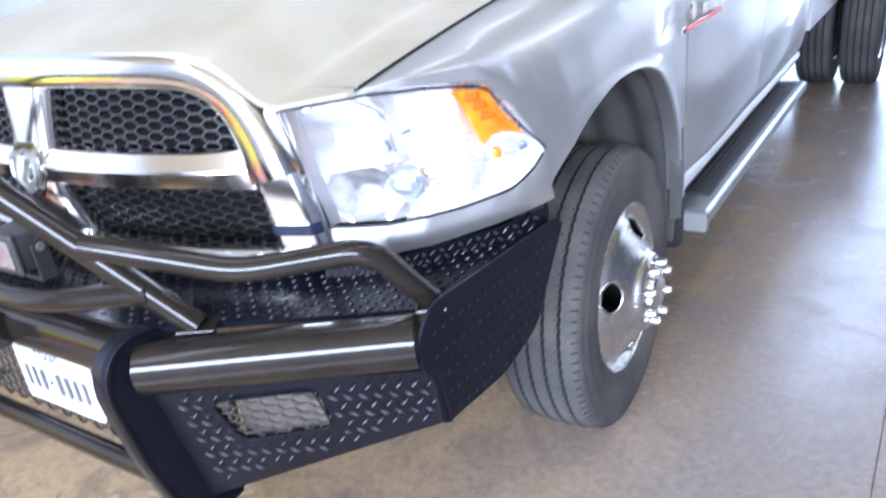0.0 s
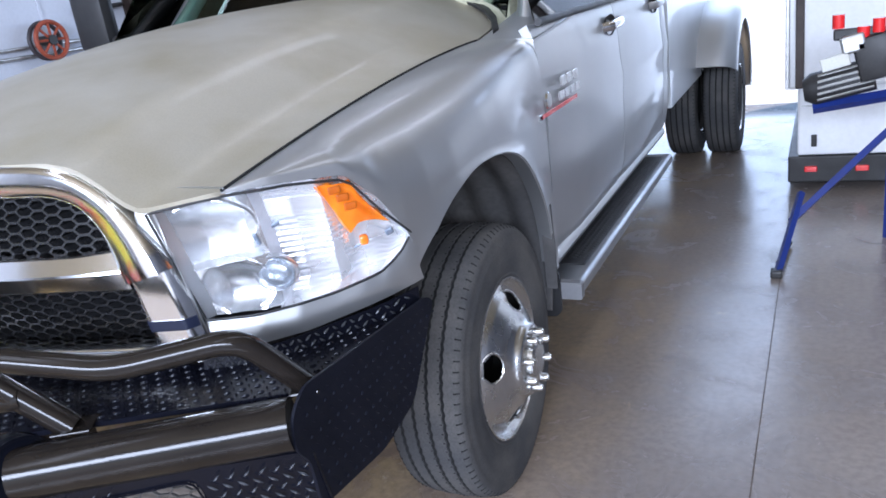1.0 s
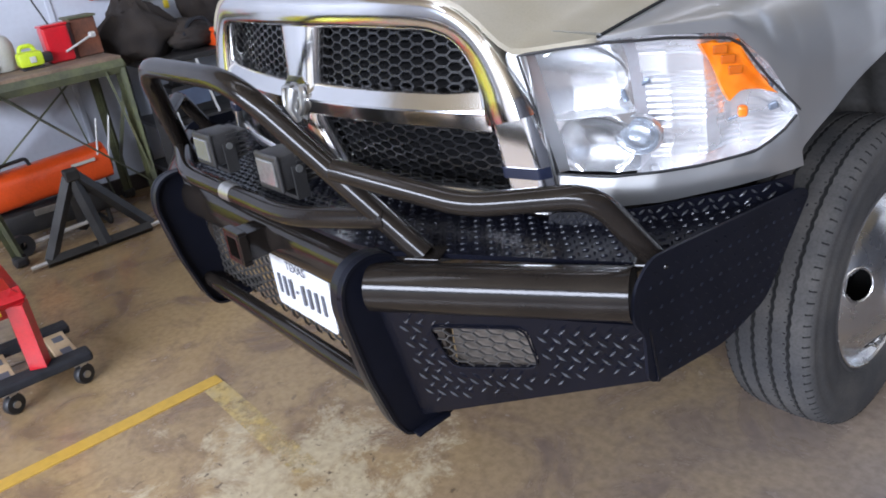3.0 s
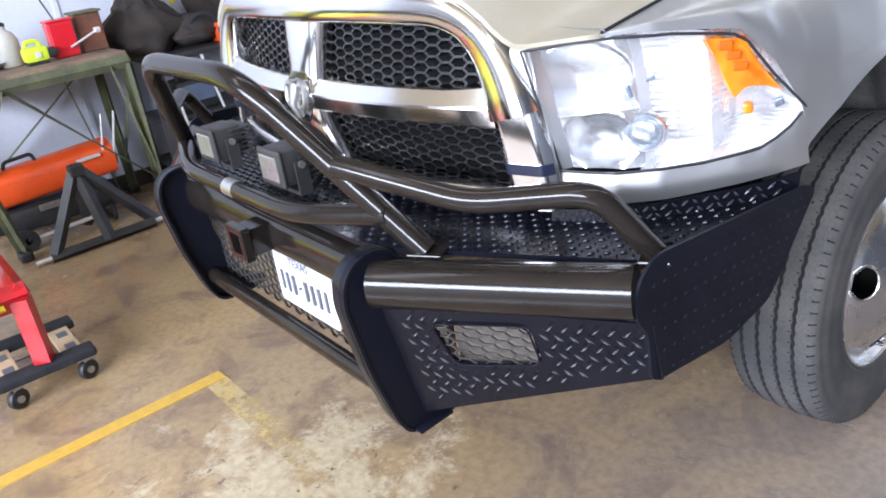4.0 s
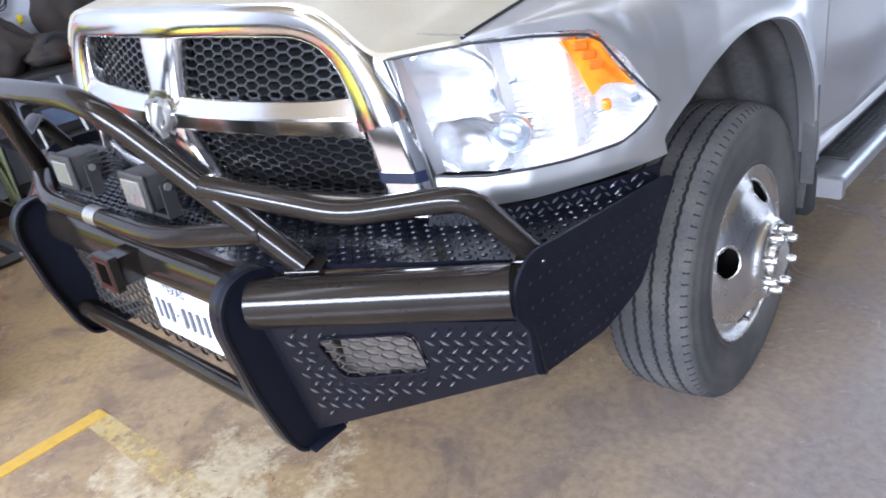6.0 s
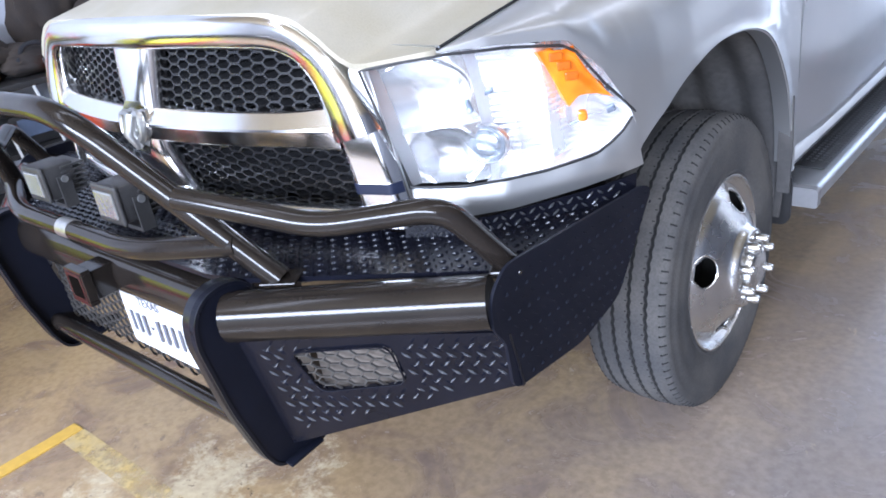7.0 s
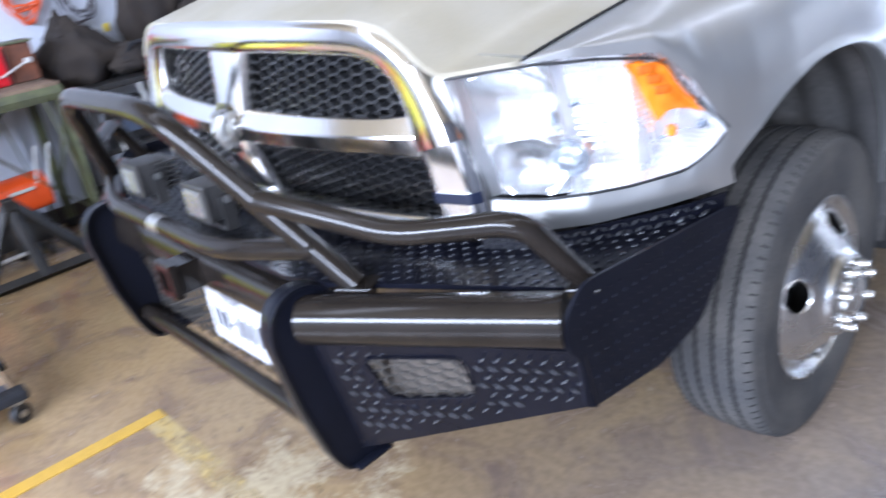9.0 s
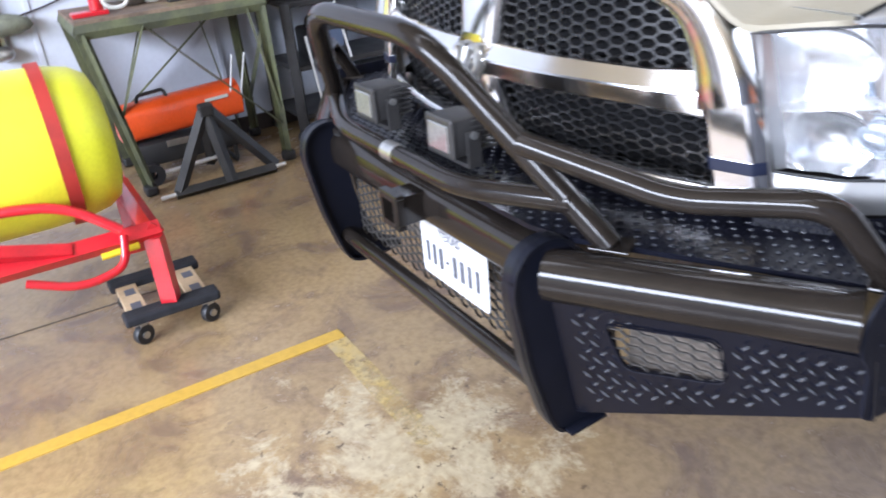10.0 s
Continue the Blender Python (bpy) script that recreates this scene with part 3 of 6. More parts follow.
def headlight(s):
    bm = bmesh.new()
    patch(bm, lambda u, v: bowl(0.4401 + 0.5599 * u, v), 60, 140, 0.0)
    flip(bm, s)
    body = part("headlight", bm, MIRRORBOWL, truck, "clear halogen headlight with chrome bowls and amber marker", True, 70)
    bm = bmesh.new()
    patch(bm, lambda u, v: bowl(0.4399, v) * (1 - u) + bowl(0.4401, v) * u, 1, 40, 0.0)
    flip(bm, s)
    part("divider", bm, SATIN, body, "satin grey step between the bowls", True)
    bm = bmesh.new()
    patch(bm, lambda u, v: bowl(0.4399 * u, v), 56, 56, 0.0)
    flip(bm, s)
    part("inner_bowl", bm, FLUTE, body, "smooth grey chrome inner bowls", True, 70)
    bm = bmesh.new()
    patch(bm, lambda u, v: lamp_face(u, v, -0.004 - 0.004 * math.sin(math.pi * v)), 40, 16)
    flip(bm, s)
    lens = part("lens", bm, LENS, body, "clear polycarbonate lens", True, 80)
    lens.visible_shadow = False
    bm = bmesh.new()
    sweep(bm, rim_path(), 0.0028, seg=8, caps=False)
    flip(bm, s)
    part("bezel", bm, BLACKPLASTIC, body, "dark headlight seal", True)
    # chrome inner side of the housing next to the grille
    bm = bmesh.new()
    patch(bm, lambda u, v: lamp_face(0.028 * u, v, 0.006 + 0.024 * u), 4, 10, 0.003)
    flip(bm, s)
    part("inner_trim", bm, PAINT, body, "grey inner edge", True)
    # amber marker, outer top corner
    bm = bmesh.new()
    def amber(u, v):
        uu = (AMB[3][0] * (1 - v) + AMB[0][0] * v) * (1 - u) + (AMB[2][0] * (1 - v) + AMB[1][0] * v) * u
        vv = (AMB[3][1] * (1 - v) + AMB[0][1] * v) * (1 - u) + (AMB[2][1] * (1 - v) + AMB[1][1] * v) * u
        return lamp_face(uu, vv, 0.006 + 0.003 * math.sin(u * 9) * math.sin(v * 8))

    f = amber
    patch(bm, f, 22, 18, 0.01)
    flip(bm, s)
    part("amber_reflector", bm, AMBER, body, "orange turn-signal reflector", True, 30)
    for k in range(3):
        bm = bmesh.new()
        c = amber(0.40, 0.86 - 0.24 * k) + Vector((0.003, -0.004, 0))
        box(bm, c, (0.026, 0.006, 0.016), 0.003, (0, 0, 45))
        flip(bm, s)
        part("amber_facet", bm, AMBERDARK, body)
    bm = bmesh.new()
    box(bm, lamp_face(0.835, 0.37, 0.020), (0.018, 0.02, 0.022), 0.006, (0, 0, 40))
    flip(bm, s)
    part("side_marker_bulb", bm, AMBER, body)
    # horizontal blade between the upper and lower bowls
    bm = bmesh.new()
    sweep(bm, [lamp_face(0.02 + 0.40 * k / 10, 0.47 + 0.03 * k / 10, 0.045) for k in range(11)], 0.05, 0.0035, seg=8, up=(0, 0, 1))
    flip(bm, s)
    part("blade", bm, MIRRORBOWL, body, "", True)
    # bright rims of the two bowls and a dark wedge between them
    for cu, cv, ru, rv in ((0.22, 0.22, 0.21, 0.21), (0.18, 0.73, 0.25, 0.25)):
        bm = bmesh.new()
        sweep(bm, [bowl(cu + ru * math.cos(a), cv + rv * math.sin(a)) + Vector((0.001, -0.003, 0)) for a in [math.pi * (-0.35 + 1.0 * k / 16) for k in range(17)]], 0.0022, seg=6)
        flip(bm, s)
        part("bowl_rim", bm, CHROME, body, "", True)
    # dark wedge between the bowls, and bars that paint dark reflections
    for cu, cv, w, h in ((0.44, 0.63, 0.030, 0.009), (0.41, 0.58, 0.010, 0.026), (0.76, 0.28, 0.036, 0.006), (0.90, 0.42, 0.018, 0.014), (0.88, 0.62, 0.020, 0.010)):
        bm = bmesh.new()
        box(bm, bowl(cu, cv) + Vector((0, -0.004, 0)), (w, 0.006, h), 0.003, (0, -18, 38))
        flip(bm, s)
        part("bulb_shade", bm, mat("blue_grey_shade", (0.22, 0.26, 0.32), 0.25, 0.6), body)
    # round low-beam projector with its shade
    hub_at = bowl(0.43, 0.27) + Vector((0.004, -0.004, 0))
    turn = pose(*hub_at, 0, 0, 14) @ Matrix.Diagonal((1.3, 1.0, 1.1, 1.0))
    bm = bmesh.new()
    lathe(bm, [(0.012, 0.036), (-0.002, 0.035), (-0.004, 0.033), (-0.002, 0.031), (0.008, 0.030)], 36, "y")
    bmesh.ops.transform(bm, matrix=turn, verts=bm.verts[:])
    flip(bm, s)
    part("projector_ring", bm, FLUTE, body, "chrome ring of the low beam", True, 50)
    bm = bmesh.new()
    disc(bm, lathe(bm, [(0.010, 0.0305), (-0.001, 0.027), (-0.007, 0.018), (-0.009, 0.006)], 30, "y")[-1])
    bmesh.ops.transform(bm, matrix=turn, verts=bm.verts[:])
    flip(bm, s)
    part("projector_lens", bm, PROJECTOR, body, "blue-grey low-beam lens", True, 60)
    # silver filler between the grille and the lamp
    bm = bmesh.new()
    patch(bm, lambda u, v: Vector((0.590 + 0.062 * u + 0.03 * (1 - v), corner_y(0.645) + 0.012 + 0.03 * (1 - v), 0.855 + (0.27 + 0.012 * u) * v)), 4, 10, 0.004)
    flip(bm, s)
    part("filler", bm, PAINT, body, "silver filler strip", True)
    return body


for s in (1, -1):
    headlight(s)


# ---- grille ----
def grille_y(x, z):
    return -0.978 + 0.27 * x * x + 0.16 * max(0, z - 1.02) + 0.30 * max(0, 0.96 - z)


def on_grille(x, z, d=0.0):
    return Vector((x, grille_y(x, z) + d, z))


bm = bmesh.new()
half = [(0.606, 1.005), (0.592, 1.06), (0.562, 1.125), (0.515, 1.175), (0.45, 1.200), (0.30, 1.207), (0.15, 1.209)]
line = half + [(0, 1.210)] + [(-x, z) for x, z in reversed(half)]
pts = rounded([(x, 0, z) for x, z in line], 0.05, 4)
wid = [0.054 if p.z < 1.02 else 0.054 - 0.020 * min(1, (p.z - 1.02) / 0.15) for p in pts]
sweep(bm, [on_grille(p.x, p.z, 0.012) for p in pts], [w for w in wid], [0.042] * len(pts), seg=28, up=(0, 1, 0), power=0.6)
shell = part("grille_surround", bm, CHROME, truck, "chrome crosshair grille surround", True, 60)
for nm, path_pts, a, b in (
        ("upright_bar", [on_grille(0, 0.84 + 0.37 * k / 12, 0.022) for k in range(13)], [0.085 - 0.02 * math.sin(math.pi * k / 12) for k in range(13)], 0.034),
        ("bottom_bar", [on_grille(-0.60 + 1.2 * k / 24, 0.842, -0.004) for k in range(25)], 0.016, 0.03)):
    bm = bmesh.new()
    sweep(bm, path_pts, a, b, seg=24, up=(0, 1, 0), power=0.6)
    part(nm, bm, CHROME, shell, "", True, 60)
# cross bar: two flat faces that meet in a ridge
bm = bmesh.new()
section = [(0.040, 0.036), (0.004, 0.034), (-0.0005, 0.0315), (-0.0185, 0.005), (-0.0195, 0.001), (-0.0150, -0.028), (-0.010, -0.0325), (0.040, -0.034)]
rows_made = []
for k in range(41):
    x = -0.575 + 1.15 * k / 40
    end = max(0.0, (abs(x) - 0.47) / 0.105)
    rows_made.append([bm.verts.new(on_grille(x, 1.018 + h * (1 + 0.22 * end), d + 0.006 * end)) for d, h in section])
for r0, r1 in zip(rows_made, rows_made[1:]):
    for k in range(len(section)):
        m = (k + 1) % len(section)
        bm.faces.new((r0[k], r0[m], r1[m], r1[k]))
part("cross_bar", bm, CHROME, shell, "", True, 15)
# emblem: plain shield
bm = bmesh.new()
prism(bm, rounded2([(-0.05, 0.055), (0.05, 0.055), (0.055, 0.0), (0.03, -0.055), (0, -0.075), (-0.03, -0.055), (-0.055, 0.0)], 0.02), lambda a, b: on_grille(a, 1.014 + b, -0.014), (0, 0.03, 0))
bmesh.ops.bevel(bm, geom=bm.edges[:], offset=0.006, segments=2, affect="EDGES")
part("emblem", bm, CHROME, shell, "plain chrome shield emblem", True)
bm = bmesh.new()
for sx in (-1, 1):
    sweep(bm, rounded([on_grille(0.008 * sx, 1.04, -0.018), on_grille(0.04 * sx, 1.045, -0.022), on_grille(0.042 * sx, 1.0, -0.024), on_grille(0.018 * sx, 0.985, -0.020)], 0.02), 0.009, seg=8)
sweep(bm, [on_grille(0, 1.04, -0.018), on_grille(0, 1.0, -0.032), on_grille(0, 0.965, -0.020)], [0.02, 0.016, 0.009], seg=10)
part("emblem", bm, ZINC, shell, "", True)

NAVYBAND = mat("navy_clip", (0.012, 0.016, 0.035), 0.3, 0.0, 0.2)
leg_x = curve([0.82, 0.835, 0.90, 0.98, 1.06, 1.125], [0.643, 0.640, 0.627, 0.612, 0.592, 0.562])
for s in (1, -1):
    up = [(0.055, 1.200), (0.46, 1.198), (0.54, 1.160), (0.585, 1.035), (0.055, 1.030)]
    lo = [(0.050, 1.005), (0.600, 1.005), (0.630, 0.838), (0.050, 0.838)]
    for poly in (up, lo):
        bm = bmesh.new()
        honeycomb(bm, poly, lambda a, b: on_grille(a * s, b, 0.036), 0.0425, 0.0215, 0.0025, (0, 0.028, 0))
        part("grille_insert", bm, GRILLEBLACK, shell, "black honeycomb grille insert")
    # broad lower leg of the surround, with a dark band across it
    for nm, z0, z1, lift, material, lab in (("leg", 0.828, 1.075, 0.0, CHROME, "broad chrome leg of the surround"), ("clip", 0.896, 0.917, 0.003, NAVYBAND, "dark band across the leg")):
        def leg(u, v):
            z = z0 + (z1 - z0) * v
            xc, w = leg_x(z), 2 * u - 1
            fade = min(1.0, max(0.0, (z - 1.03) / 0.045))
            y = grille_y(xc, 1.0) - 0.022 - 0.06 * (1.02 - z) - lift + 0.014 * (w + 1) + 0.05 * max(0.0, abs(w) - 0.72) ** 1.5 * 3 + 0.030 * fade
            return Vector(((xc + 0.006 + (0.046 + lift * 0.5) * w) * s, y, z))

        bm = bmesh.new()
        patch(bm, leg, 24, 30 if nm == "leg" else 3, 0.005)
        part(nm, bm, material, shell, lab, True, 60)
bm = bmesh.new()
box(bm, (0, -0.76, 0.99), (1.16, 0.05, 0.34))
part("radiator_panel", bm, DARK, truck)
bm = bmesh.new()
for c, sz in (((0, 0.05, 0.80), (1.0, 1.5, 0.36)), ((0.45, 2.2, 0.52), (0.10, 5.2, 0.16)), ((-0.45, 2.2, 0.52), (0.10, 5.2, 0.16)), ((0, -0.35, 0.98), (1.1, 0.6, 0.2)), ((0, 4.21, 0.40), (1.5, 0.14, 0.14)), ((0, 0, 0.39), (1.5, 0.12, 0.12)), ((0, 1.5, 0.60), (1.7, 2.1, 0.10)), ((0, 3.8, 0.68), (1.5, 2.3, 0.06))):
    box(bm, c, sz, 0.02)
part("underbody", bm, DARK, truck)

# ---- front bumper ----
FRONT = curve([0.485, 0.93], [-1.165, -0.915])          # plan of the side tube
bm = bmesh.new()
deck = [(-0.955, -0.50), (-0.93, -0.88), (-0.49, -1.12), (-0.40, -1.14), (0.40, -1.14), (0.49, -1.12), (0.93, -0.88), (0.955, -0.50), (0.86, -0.62), (0.76, -0.76), (0.62, -0.84), (-0.62, -0.84), (-0.76, -0.76), (-0.86, -0.62)]
prism(bm, deck, lambda a, b: (a, b, 0.797), (0, 0, -0.01))
bumper = part("front_bumper", bm, TREADPLATE, truck, "black steel ranch-hand style bumper with tread plate")


def lugs(bm, poly, f, nrm, pitch=0.030, size=0.0125, slim=0.30, rows=False):
    """Raised diagonal tread lugs over a 2D outline; f maps to 3D, nrm lifts."""
    xs, ys = [p[0] for p in poly], [p[1] for p in poly]
    nv = Vector(nrm)
    i = 0
    x = min(xs)
    while x < max(xs):
        j, y = 0, min(ys)
        while y < max(ys):
            if inside((x, y), poly) and inside((x + 0.01, y + 0.008), poly) and inside((x - 0.01, y - 0.008), poly):
                w = math.radians(45 if (j if rows else i + j) % 2 else -45)
                xo = x + (0.36 * pitch if rows and j % 2 else 0.0)
                ax, ay = math.cos(w) * size, math.sin(w) * size
                bx, by = -math.sin(w) * size * slim, math.cos(w) * size * slim
                base = [bm.verts.new(f(xo + p * ax + q * bx, y + p * ay + q * by)) for p, q in ((-1, 0), (0, -1), (1, 0), (0, 1))]
                top = [bm.verts.new(Vector(f(xo + p * ax * 0.55 + q * bx * 0.45, y + p * ay * 0.55 + q * by * 0.45)) + nv * 0.0036) for p, q in ((-1, 0), (0, -1), (1, 0), (0, 1))]
                bm.faces.new(top)
                for k in range(4):
                    bm.faces.new((base[k], base[(k + 1) % 4], top[(k + 1) % 4], top[k]))
            y += pitch * 0.62
            j += 1
        x += pitch * 0.72
        i += 1


bm = bmesh.new()
lugs(bm, deck, lambda a, b: (a, b, 0.7972), (0, 0, 1), 0.029, 0.0075)
tagged(part("tread_lug", bm, TREADPLATE, bumper), kind="stuff")

# upright guards
RIMBLACK = mat("gloss_black_rim", (0.006, 0.007, 0.012), 0.3, 0.0, 0.2, 12, 200, 0.03, spec=0.3)
gp = [(-1.095, 0.765), (-1.125, 0.80), (-1.17, 0.813), (-1.215, 0.802), (-1.242, 0.77), (-1.250, 0.72), (-1.222, 0.56), (-1.182, 0.425), (-1.160, 0.386), (-1.13, 0.374), (-1.06, 0.374), (-0.99, 0.388), (-0.99, 0.402), (-1.05, 0.425), (-1.088, 0.50), (-1.115, 0.60), (-1.122, 0.69)]
front_run = gp[0:12]
for s in (1, -1):
    bm = bmesh.new()
    prism(bm, rounded2(gp, 0.03), lambda a, b: (0.497 * s, a, b), (-0.014 * s, 0, 0))
    g = part("guard", bm, GUARD, bumper, "flat black upright guard plate")
    bm = bmesh.new()
    run = rounded([(0, a, b) for a, b in front_run], 0.03, 5)
    for p0, p1 in zip(run, run[1:]):
        vs = [bm.verts.new((xx * s, p.y, p.z)) for xx in (0.460, 0.500) for p in (p0, p1)]
        bm.faces.new((vs[0], vs[1], vs[3], vs[2]))
    bmesh.ops.remove_doubles(bm, verts=bm.verts[:], dist=1e-5)
    bmesh.ops.recalc_face_normals(bm, faces=bm.faces[:])
    bmesh.ops.solidify(bm, geom=bm.faces[:], thickness=0.007)
    part("guard_rim", bm, RIMBLACK, g, "gloss black rim of the guard", True)
    bm = bmesh.new()
    box(bm, (0.508 * s, -1.098, 0.387), (0.024, 0.090, 0.008), 0.003, (4, 0, 0))
    part("toe_plate", bm, GUARD, g, "turned-out foot of the guard", True)
    # lower tread-plate panel
    hole = rounded2([(0.583, 0.664), (0.752, 0.676), (0.759, 0.583), (0.605, 0.563)], 0.02, 3)
    py = lambda a, b: (a * s, FRONT(a) - 0.016 + 0.21 * max(0, 0.70 - b), b)
    bm = bmesh.new()

    def panel(u, v):
        a = 0.50 + 0.450 * u
        z0 = 0.414 + 0.168 * u
        return Vector(py(a, z0 + (0.70 - z0) * v))

    def solid(u, v):
        a = 0.50 + 0.450 * u
        z0 = 0.414 + 0.168 * u
        return not inside((a, z0 + (0.70 - z0) * v), hole)

    patch(bm, panel, 120, 60, 0.006, solid)
    pan = part("lower_panel", bm, TREADPLATE, bumper, "black tread-plate lower bumper panel")
    bm = bmesh.new()
    ring_pts = [Vector(py(*p)) + Vector((0, -0.004, 0)) for p in hole]
    sweep(bm, ring_pts + ring_pts[:2], 0.0022, seg=6, caps=False)
    part("hole_lip", bm, TREADPLATE, pan, "", True)
    bm = bmesh.new()
    honeycomb(bm, [(0.578, 0.672), (0.758, 0.684), (0.766, 0.578), (0.602, 0.556)], lambda a, b: Vector(py(a, b)) + Vector((0, 0.001, 0)), 0.034, 0.0215, 0.0013, (0, 0.005, 0))
    part("vent_mesh", bm, MESHSTEEL, pan, "grey expanded mesh in the vent")
    # added plate, its brown standing in for shaded floor beyond the mesh
    bm = bmesh.new()
    prism(bm, [(0.600, 0.650), (0.790, 0.690), (0.790, 0.560), (0.585, 0.545)], lambda a, b: Vector(py(a, b)) + Vector((0, 0.030, 0)), (0, 0.004, 0))
    part("vent_backing", bm, BACKING, pan, "brown plate in place of the shaded floor behind the vent")
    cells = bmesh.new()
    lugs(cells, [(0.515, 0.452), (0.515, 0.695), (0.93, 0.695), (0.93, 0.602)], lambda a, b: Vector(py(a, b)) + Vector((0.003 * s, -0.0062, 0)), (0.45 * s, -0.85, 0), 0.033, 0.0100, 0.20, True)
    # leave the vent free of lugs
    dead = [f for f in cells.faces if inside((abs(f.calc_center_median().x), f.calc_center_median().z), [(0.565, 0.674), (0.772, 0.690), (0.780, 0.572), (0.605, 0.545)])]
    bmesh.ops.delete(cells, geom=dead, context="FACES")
    # lower panel lugs, their shine put into the colour
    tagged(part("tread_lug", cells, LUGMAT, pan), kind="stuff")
    # side tube
    bm = bmesh.new()
    sweep(bm, [(0.495 * s, -1.168, 0.742), (0.925 * s, -0.936, 0.762)], 0.048, seg=28)
    part("side_tube", bm, BLACKTUBE, bumper, "thick gloss black bumper tube", True)
    # wing plate, folded along its length
    bm = bmesh.new()
    wing = rounded2([(-0.963, 0.785), (-0.92, 0.828), (-0.50, 0.818), (-0.475, 0.800), (-0.60, 0.615), (-0.72, 0.575), (-0.926, 0.583), (-0.938, 0.69), (-0.966, 0.725)], 0.025)

    def wing_at(a, b):
        t = (a + 0.96) / 0.48
        return ((0.948 + 0.035 * t - 0.05 * max(0.0, 0.70 - b)) * s, a, b)

    prism(bm, wing, wing_at, (-0.006 * s, 0, 0))
    wp = part("wing_plate", bm, GUARD, bumper, "black textured wing plate beside the wheel")
    bm = bmesh.new()
    lugs(bm, wing, lambda a, b: Vector(wing_at(a, b)) + Vector((0.0004 * s, 0, 0)), (s, 0, 0), 0.036, 0.0042, 0.14, True)
    tagged(part("tread_lug", bm, GUARD, wp), kind="stuff")
    # raised tread strip against the body
    bm = bmesh.new()
    strip = lambda u, v: Vector(((0.66 + 0.297 * u) * s, corner_y(0.66 + 0.297 * u) + 0.03 * (1 - u) - 0.012 + 0.006 * v, 0.793 + 0.026 * v + 0.014 * u * v))
    patch(bm, strip, 30, 3, 0.004)
    st = part("tread_strip", bm, TREADPLATE, bumper, "black tread-plate strip along the body")
    bm = bmesh.new()
    for k in range(26):
        for r in range(2):
            u, v = 0.03 + 0.0365 * k + 0.018 * r, 0.3 + 0.42 * r
            p, q = strip(u - 0.011, v - (0.12 if (k + r) % 2 else -0.12)), strip(u + 0.009, v + (0.12 if (k + r) % 2 else -0.12))
            d = Vector((0.4 * s, -0.9, 0)) * 0.003
            sweep(bm, [p + d * 0.3, (p + q) / 2 + d, q + d * 0.3], [0.0010, 0.0026, 0.0010], seg=6)
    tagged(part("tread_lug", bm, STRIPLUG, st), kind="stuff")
    # side bar from the hoop to the deck
    bm = bmesh.new()
    sweep(bm, rounded([(0.425 * s, -1.165, 0.965), (0.69 * s, -1.075, 0.918), (0.872 * s, -0.962, 0.935), (0.924 * s, -0.872, 0.80)], 0.048, 8), 0.0217, seg=20)
    sb = part("side_bar", bm, BLACKTUBE, bumper, "bent black side tube", True)
    bm = bmesh.new()
    box(bm, (0.918 * s, -0.874, 0.800), (0.056, 0.064, 0.008), 0.003, (0, 0, 30 * s))
    part("foot_plate", bm, BLACKTUBE, sb)

bm = bmesh.new()
sweep(bm, rounded([(-0.56, -1.085, 0.795), (-0.245, -1.245, 1.137), (0.245, -1.245, 1.137), (0.56, -1.085, 0.795)], 0.10, 8), 0.0238, seg=22)
hoop = part("grille_hoop", bm, BLACKTUBE, bumper, "black tube hoop over the grille", True)
for x in (-0.563, 0.563):
    bm = bmesh.new()
    box(bm, (x, -1.083, 0.798), (0.070, 0.060, 0.005), 0.002, (0, 0, 30 if x > 0 else -30))
    part("foot_plate", bm, BLACKTUBE, hoop)
bm = bmesh.new()
sweep(bm, rounded([(-0.505, -1.118, 0.868), (-0.27, -1.205, 0.850), (0.27, -1.205, 0.850), (0.505, -1.118, 0.868)], 0.08, 8), 0.0220, seg=20)
low = part("lamp_bar", bm, BLACKTUBE, bumper, "black cross tube carrying the lamps", True)
bm = bmesh.new()
sweep(bm, [(-0.026, -1.205, 0.851), (0.026, -1.205, 0.851)], 0.0226, seg=20)
part("sticker", bm, ZINC, low, "silver sticker on the tube", True)
bm = bmesh.new()
sweep(bm, [(-0.485, -1.118, 0.718), (0.485, -1.118, 0.718)], 0.047, 0.052, seg=28, up=(0, 0, 1), power=0.75)
part("centre_tube", bm, BLACKTUBE, bumper, "thick black centre tube", True)
bm = bmesh.new()
sweep(bm, [(-0.485, -1.150, 0.462), (0.485, -1.150, 0.462)], 0.0225, seg=20)
part("lower_tube", bm, BLACKTUBE, bumper, "thin black lower tube", True)
bm = bmesh.new()
honeycomb(bm, [(-0.48, 0.47), (-0.48, 0.69), (0.48, 0.69), (0.48, 0.47)], lambda a, b: (a, -1.105, b), 0.040, 0.024, 0.0018, (0, 0.006, 0))
part("centre_mesh", bm, MESHSTEEL, bumper, "grey expanded mesh behind the plate")
bm = bmesh.new()
box(bm, (0, -0.98, 0.60), (0.9, 0.02, 0.30))
part("backing", bm, BACKING, bumper, "dull plate behind the mesh")

# receiver with shackle tab
bm = bmesh.new()
o, i, y0, y1, zc = 0.034, 0.026, -1.235, -1.08, 0.722
for a, b, c, d in ((-o, o, i, o), (-o, o, -o, -i), (-o, -i, -i, i), (i, o, -i, i)):
    box(bm, ((a + b) / 2, (y0 + y1) / 2, zc + (c + d) / 2), (b - a, y1 - y0, d - c))
